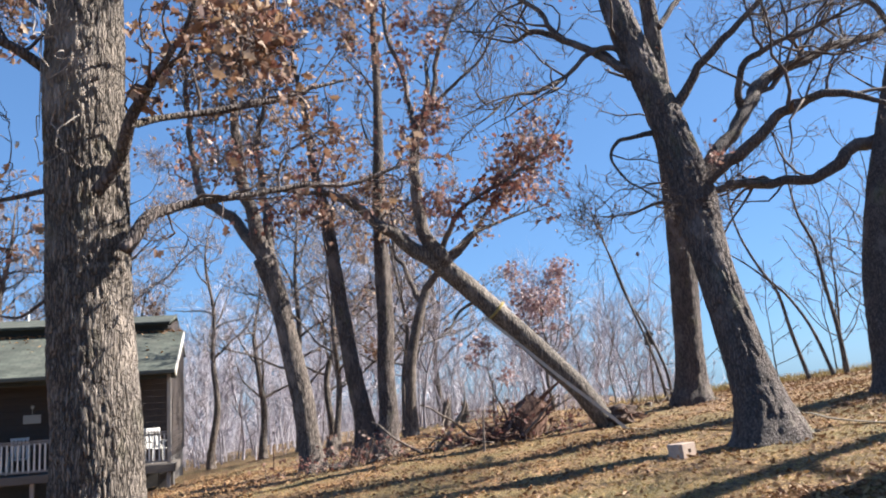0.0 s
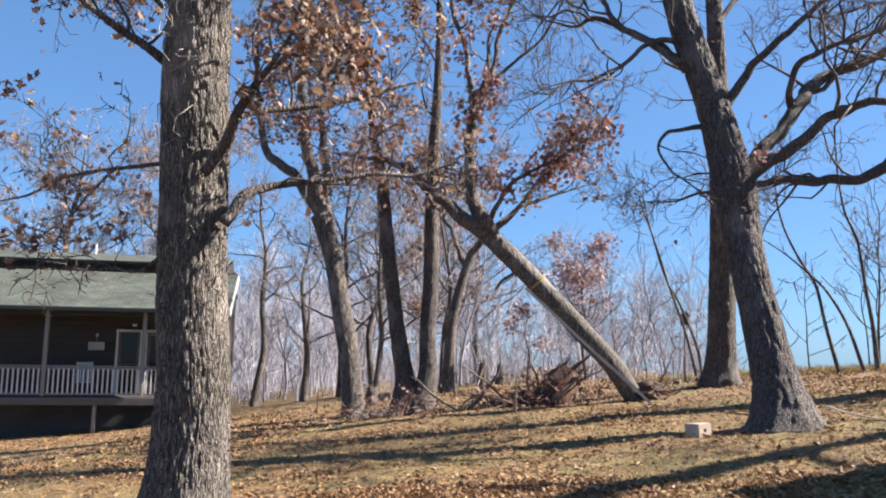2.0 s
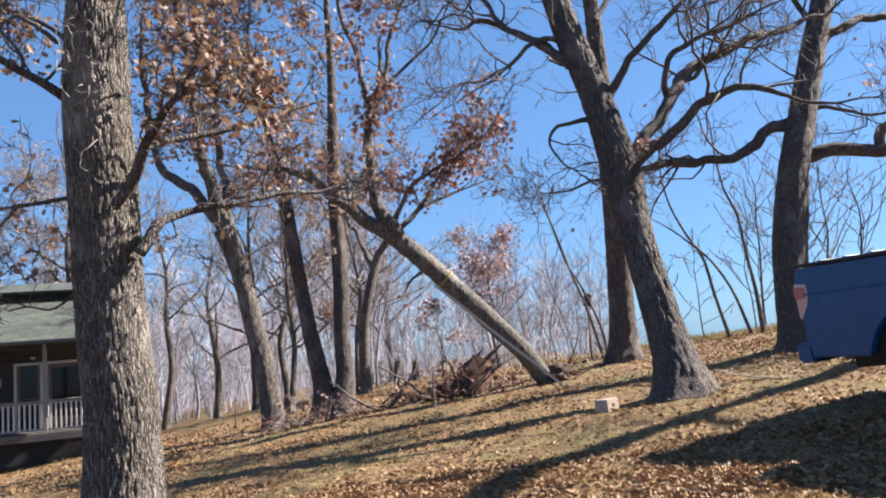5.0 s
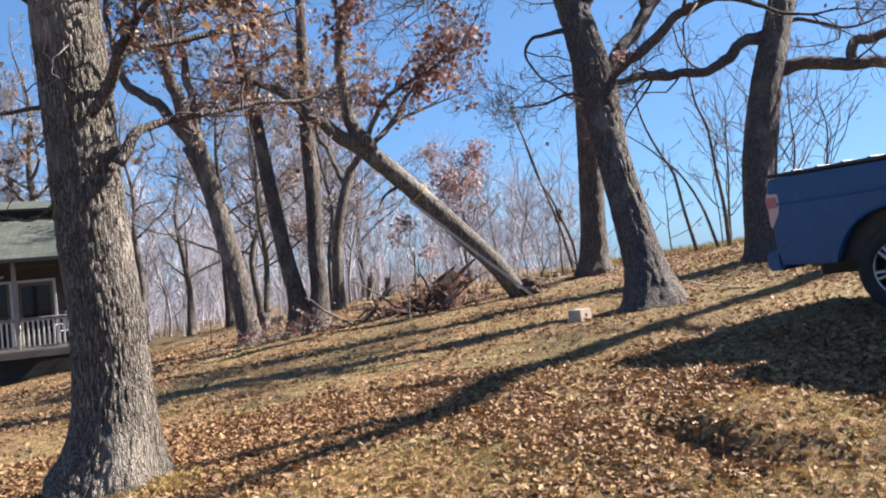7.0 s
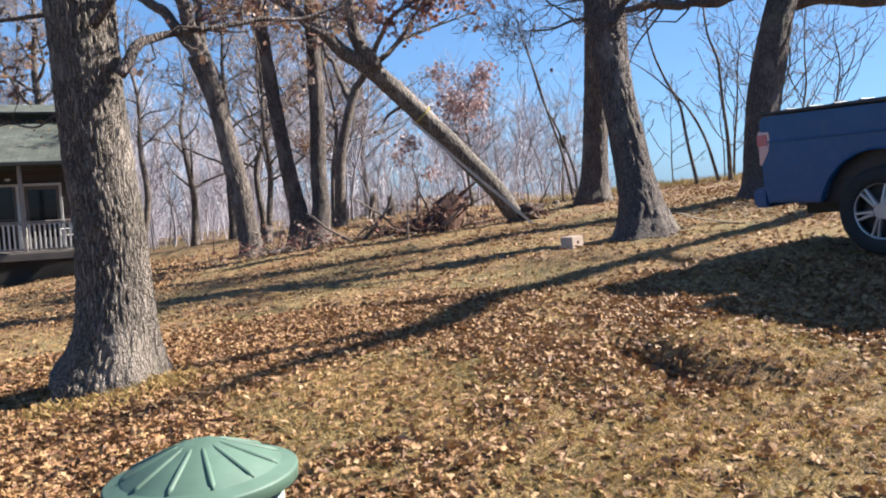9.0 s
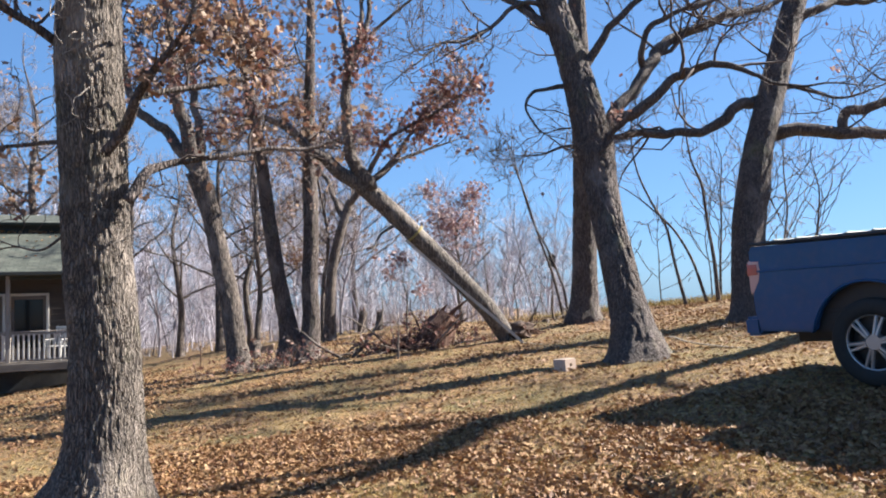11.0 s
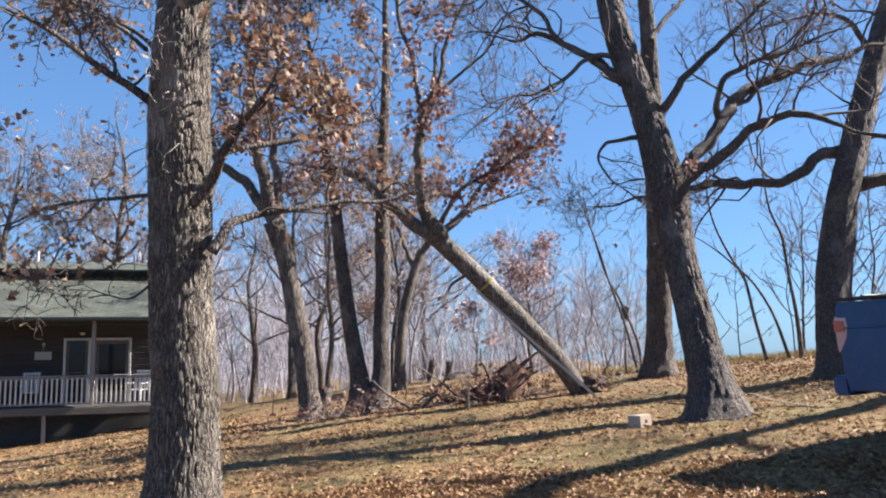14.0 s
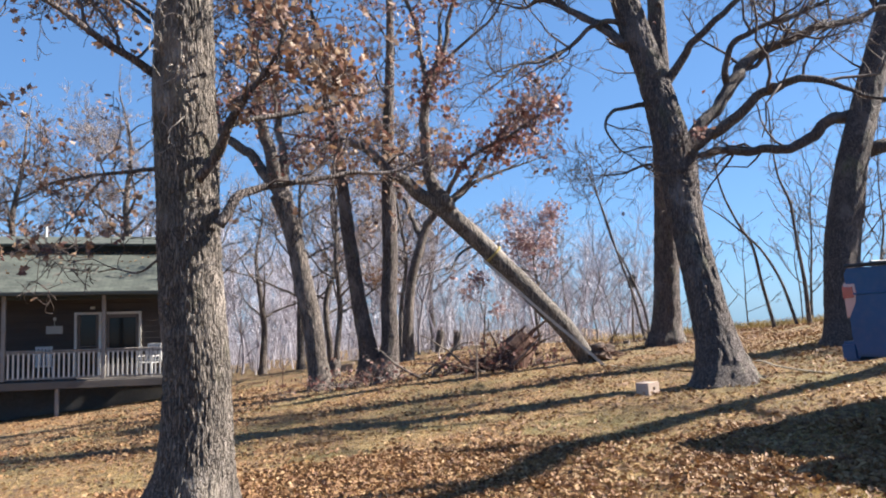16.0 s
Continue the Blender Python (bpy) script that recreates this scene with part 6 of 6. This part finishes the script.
for _k, (_x, _y, _h) in enumerate(((13.3, 24.5, 7.5), (15.2, 26, 7), (12.9, 23.4, 5.2), (14.4, 23.2, 5.0), (12.7, 26.5, 6.5))):
    free_oak(_x, _y, _h, 0.03 + 0.003 * _h, 52 + 40 * _k, "thin bare many-twigged tree on the slope behind the pickup", limbs=16, density=2.6, start=0.18, spread=1.25, thin=0.006)
for _k, (_x, _y, _h) in enumerate(((6.3, 22.4, 3.6), (7.6, 21.6, 2.6), (9.0, 22.8, 3.4), (10.7, 22.9, 4.4), (11.6, 22.4, 2.8), (4.6, 23.5, 4.4), (3.8, 24.6, 3.8))):
    free_oak(_x, _y, _h, 0.022, 60 + _k, "thin bare crooked sapling at the field's edge", limbs=9, group="saplings", name="sapling", thin=0.006, density=3.0, start=0.2, spread=1.1)
# Beside the yard: this one throws the long crooked shadow across the grass.
SIDE = [
    [(13.5, 13.8, 1.15, 0.42), (13.1, 13.2, 3.0, 0.32), (12.78, 11.89, 5.96, 0.26), (13.0, 11.12, 8.15, 0.22), (13.5, 10.0, 10.46, 0.2), (14.4, 9.0, 11.9, 0.17), (15.2, 8.5, 13.5, 0.13), (16.45, 8.37, 15.0, 0.08), (17.4, 8.2, 16.4, 0.04)],
    [(14.4, 9.0, 11.9, 0.12), (15.1, 9.25, 14.0, 0.1), (15.9, 9.6, 16.1, 0.09), (16.8, 9.9, 18.2, 0.05)],
    [(13.0, 11.12, 8.15, 0.09), (13.9, 10.3, 9.0, 0.06), (15.0, 9.9, 9.8, 0.045), (16.2, 9.4, 11.0, 0.03)],
    [(13.5, 10.0, 10.46, 0.09), (13.3, 11.1, 11.5, 0.06), (13.7, 12.3, 12.7, 0.035)],
]
plant(SIDE, "tall bare crooked oak beyond the pickup on the slope", 54, sides=24, step=0.2, furrow=0.0, twig_density=1.3, reach=1.7, crown_from=0.3, thin=0.009, joints=(3, 4, 6))


def needles(g, rows, rng, count, length, r):
    """Fine twigs as pointed three-sided spikes along a branch."""
    k = rng.integers(0, len(rows) - 1, count)
    f = rng.random((count, 1))
    p = rows[k, :3] * (1 - f) + rows[k + 1, :3] * f
    t = rows[k + 1, :3] - rows[k, :3]
    t /= np.linalg.norm(t, axis=1, keepdims=True) + 1e-9
    w = t * 0.7 + rng.normal(0, 0.6, (count, 3)) + (0, 0, 0.25)
    w /= np.linalg.norm(w, axis=1, keepdims=True)
    tip = p + w * length * rng.uniform(0.4, 1.3, (count, 1))
    s = np.cross(w, rng.normal(0, 1, (count, 3)))
    s /= np.linalg.norm(s, axis=1, keepdims=True) + 1e-9
    u = np.cross(w, s)
    v = np.stack([p + s * r, p - s * r * 0.5 + u * r * 0.87, p - s * r * 0.5 - u * r * 0.87, tip], 1).reshape(-1, 3)
    i = np.arange(count)[:, None] * 4
    g.add(v, np.concatenate([i + (0, 1, 3), i + (1, 2, 3), i + (2, 0, 3)]))


def build_wood():
    """The far wood: many bare trees behind the yard, as one mass."""
    rng = np.random.default_rng(9)
    kinds = []
    for k in range(9):
        g = Geo()
        rows = wander((0, 0, -0.05), (rng.normal(0, 0.09), rng.normal(0, 0.09), 1), 1.0, 0.0075, 0.0012, rng, 0.13, 0.12, 8)
        g.tube(rows[:, :3], rows[:, 3], 5, False)
        for j in range(38):
            q = rows[1 + int((len(rows) - 2) * (0.15 + 0.85 * rng.random()))]
            b = wander(q[:3], side_way(np.array([0, 0, 1.0]), rng, 30, 75), rng.uniform(0.14, 0.42) * (1.25 - q[2] * 0.7), q[3] * 0.55, 0.0008, rng, 0.33, 0.1, 4)
            g.tube(b[:, :3], b[:, 3], 3, False)
            needles(g, b, rng, 9, 0.09, 0.0008)
        needles(g, rows[3:], rng, 14, 0.1, 0.0008)
        kinds.append(g.arrays())
    shrubs = []
    for k in range(8):
        g = Geo()
        for j in range(rng.integers(3, 6)):
            r = wander((rng.normal(0, 0.12), rng.normal(0, 0.12), -0.03), (rng.normal(0, 0.3), rng.normal(0, 0.3), 1), rng.uniform(0.6, 1.0), 0.008, 0.003, rng, 0.14, 0.08, 4)
            g.tube(r[:, :3], r[:, 3], 3, False)
            needles(g, r, rng, 14, 0.3, 0.003)
        shrubs.append(g.arrays())
    allg = Geo()

    def place(kind, x, y, s, w):
        v, t, q = kind
        a = rng.uniform(0, 6.28)
        c, sn = math.cos(a), math.sin(a)
        vv = np.stack([(v[:, 0] * c - v[:, 1] * sn) * s * w + x, (v[:, 0] * sn + v[:, 1] * c) * s * w + y, v[:, 2] * s + hz(x, y)], 1)
        allg.add(vv, t, q)

    n = 0
    while n < 210:
        az = radians(rng.uniform(-42, 15))
        d = rng.uniform(46, 105) if az < radians(-4) else rng.uniform(33, 80)
        x, y = d * math.sin(az), d * math.cos(az)
        if -26 < x < -6 and y < 46:
            continue
        place(kinds[n % 9], x, y, rng.uniform(6.5, 12.5) * (0.6 if az > radians(-3) else 1.0), rng.uniform(0.85, 1.3))
        n += 1
    for n in range(70):
        # Thinner, nearer trees close behind the yard.
        az = radians(rng.uniform(-24, 12))
        d = rng.uniform(30, 45)
        if az < radians(-6):
            d += 12
        place(kinds[n % 9], d * math.sin(az), d * math.cos(az), rng.uniform(5, 10) * (0.8 if az > radians(-2) else 1.0), rng.uniform(0.7, 1.2))
    n = 0
    while n < 430:
        az = radians(rng.uniform(-42, 17))
        d = rng.uniform(44, 70) if az < radians(-7) else rng.uniform(29, 50)
        x, y = d * math.sin(az), d * math.cos(az)
        if x < -6 and y < 44:
            continue
        place(shrubs[n % 8], x, y, rng.uniform(0.9, 2.6), 1.0)
        n += 1
    for n in range(760):
        # Beyond them the crowns close up along the skyline.
        az = radians(rng.uniform(-46, 20))
        d = rng.uniform(85, 130)
        place(shrubs[n % 8], d * math.sin(az), d * math.cos(az), rng.uniform(3.5, 7.5) * (0.65 if az > radians(0) else 1.0), 0.9)
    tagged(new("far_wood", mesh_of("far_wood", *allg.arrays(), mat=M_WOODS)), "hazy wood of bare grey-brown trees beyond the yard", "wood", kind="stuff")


build_wood()


# ---- leaves and grass on the ground ----
def build_litter():
    rng = np.random.default_rng(31)

    def spread(n, near):
        # Over the open yard before the trees; a thin scatter all round.
        az = np.radians(rng.uniform(-37, 40, n) + rng.normal(0, 9, n))
        d = near[0] + (near[1] - near[0]) * rng.random(n) ** near[2]
        rest = rng.random(n) < 0.17
        az[rest], d[rest] = rng.uniform(-math.pi, math.pi, rest.sum()), 12 * rng.random(rest.sum()) ** 0.6
        return d * np.sin(az) - 0.1, d * np.cos(az) - 0.6

    def cover(x, y):
        """How thickly leaves lie, from 0 in the grass to 1."""
        d = 0.6 + 0.8 * grid_noise(x * 0.42, y * 0.42, 41) + 0.6 * grid_noise(x * 1.3, y * 1.3, 42) + 0.5 * grid_noise(x * 3.6, y * 3.6, 43)
        d = d - 0.12 * np.clip((y - 6) / 6, 0, 1) - 0.25 * np.clip((-x - 1.5) / 2, 0, 1)
        d = d - 0.55 * np.exp(-(((x - 2.1) / 0.5) ** 2 + ((y - 4.4) / 0.55) ** 2))
        return np.clip(d, 0.14, 1)

    g = Geo()
    for count, near, size, shape, faces in ((112000, (0.9, 9.0, 0.62), (0.032, 0.07), LEAF_SMALL, LEAF_SMALL_TRIS), (120000, (8.5, 27, 0.75), (0.045, 0.085), LEAF_FAR, LEAF_FAR_TRIS)):
        x, y = spread(count, near)
        keep = rng.random(len(x)) < cover(x, y)
        x, y = x[keep], y[keep]
        n = len(x)
        z = height(x, y) + rng.uniform(0.002, 0.022, n)
        leaves_at(g, np.stack([x, y, z], 1), np.stack([rng.normal(0, 1, n), rng.normal(0, 1, n), rng.uniform(-0.15, 0.35, n)], 1), rng.uniform(*size, n), rng, 1.0, shape, faces)
    tagged(new("fallen_leaves", mesh_of("fallen_leaves", *g.arrays(), mat=M_LITTER)), "carpet of dry fallen oak leaves over the grass", "leaves", kind="stuff")
    # Short dry grass, thickest where few leaves lie, and a longer tuft at the old oak's foot.
    x, y = (np.concatenate(c) for c in zip(spread(110000, (1.2, 17, 0.8)), spread(50000, (1.2, 6.0, 0.7))))
    keep = rng.random(len(x)) < np.clip(1.15 - 1.3 * cover(x, y), 0.04, 1)
    x, y = x[keep], y[keep]
    h = rng.uniform(0.015, 0.048, len(x))
    a, r = rng.uniform(-2.3, -0.2, 1300), rng.normal(0.6, 0.16, 1300)
    x, y, h = np.r_[x, -2.22 + r * np.cos(a)], np.r_[y, 5.72 + r * np.sin(a)], np.r_[h, rng.uniform(0.03, 0.09, 1300)]
    n = len(x)
    z = height(x, y) - 0.005
    a = rng.uniform(0, 2 * np.pi, n)
    lx, ly = rng.normal(0, 0.7, n) * h, rng.normal(0, 0.7, n) * h
    w = 0.0025
    v = np.stack([np.stack([x - w * np.cos(a), y - w * np.sin(a), z], 1), np.stack([x + w * np.cos(a), y + w * np.sin(a), z], 1),
                  np.stack([x + lx * 0.4 + w * 0.7 * np.cos(a), y + ly * 0.4 + w * 0.7 * np.sin(a), z + h * 0.6], 1), np.stack([x + lx, y + ly, z + h], 1)], 1).reshape(-1, 3)
    i = np.arange(n)[:, None] * 4
    me = mesh_of("dry_grass", v, tris=np.concatenate([i + (0, 1, 2), i + (0, 2, 3)], 0), mat=M_GRASS)
    tagged(new("dry_grass", me), "short dry yellow and olive grass", "grass", kind="stuff")
    # Tall pale grass along the field's edge.
    n = 24000
    t = rng.random(n)
    x, y = 6.5 + 12 * t + rng.normal(0, 1.2, n), 21.3 + 2.0 * t + np.abs(rng.normal(0, 4.0, n))
    z = height(x, y) - 0.01
    h = rng.uniform(0.08, 0.3, n)
    a = rng.uniform(0, 2 * np.pi, n)
    lx, ly = rng.normal(0, 0.6, n) * h, rng.normal(0, 0.6, n) * h
    w = 0.01
    v = np.stack([np.stack([x - w * np.cos(a), y - w * np.sin(a), z], 1), np.stack([x + w * np.cos(a), y + w * np.sin(a), z], 1), np.stack([x + lx, y + ly, z + h], 1)], 1).reshape(-1, 3)
    me = mesh_of("tall_grass", v, tris=np.arange(3 * n).reshape(-1, 3), mat=M_GRASS)
    tagged(new("tall_grass", me), "tall pale grass along the field's edge", "grass", kind="stuff")


build_litter()
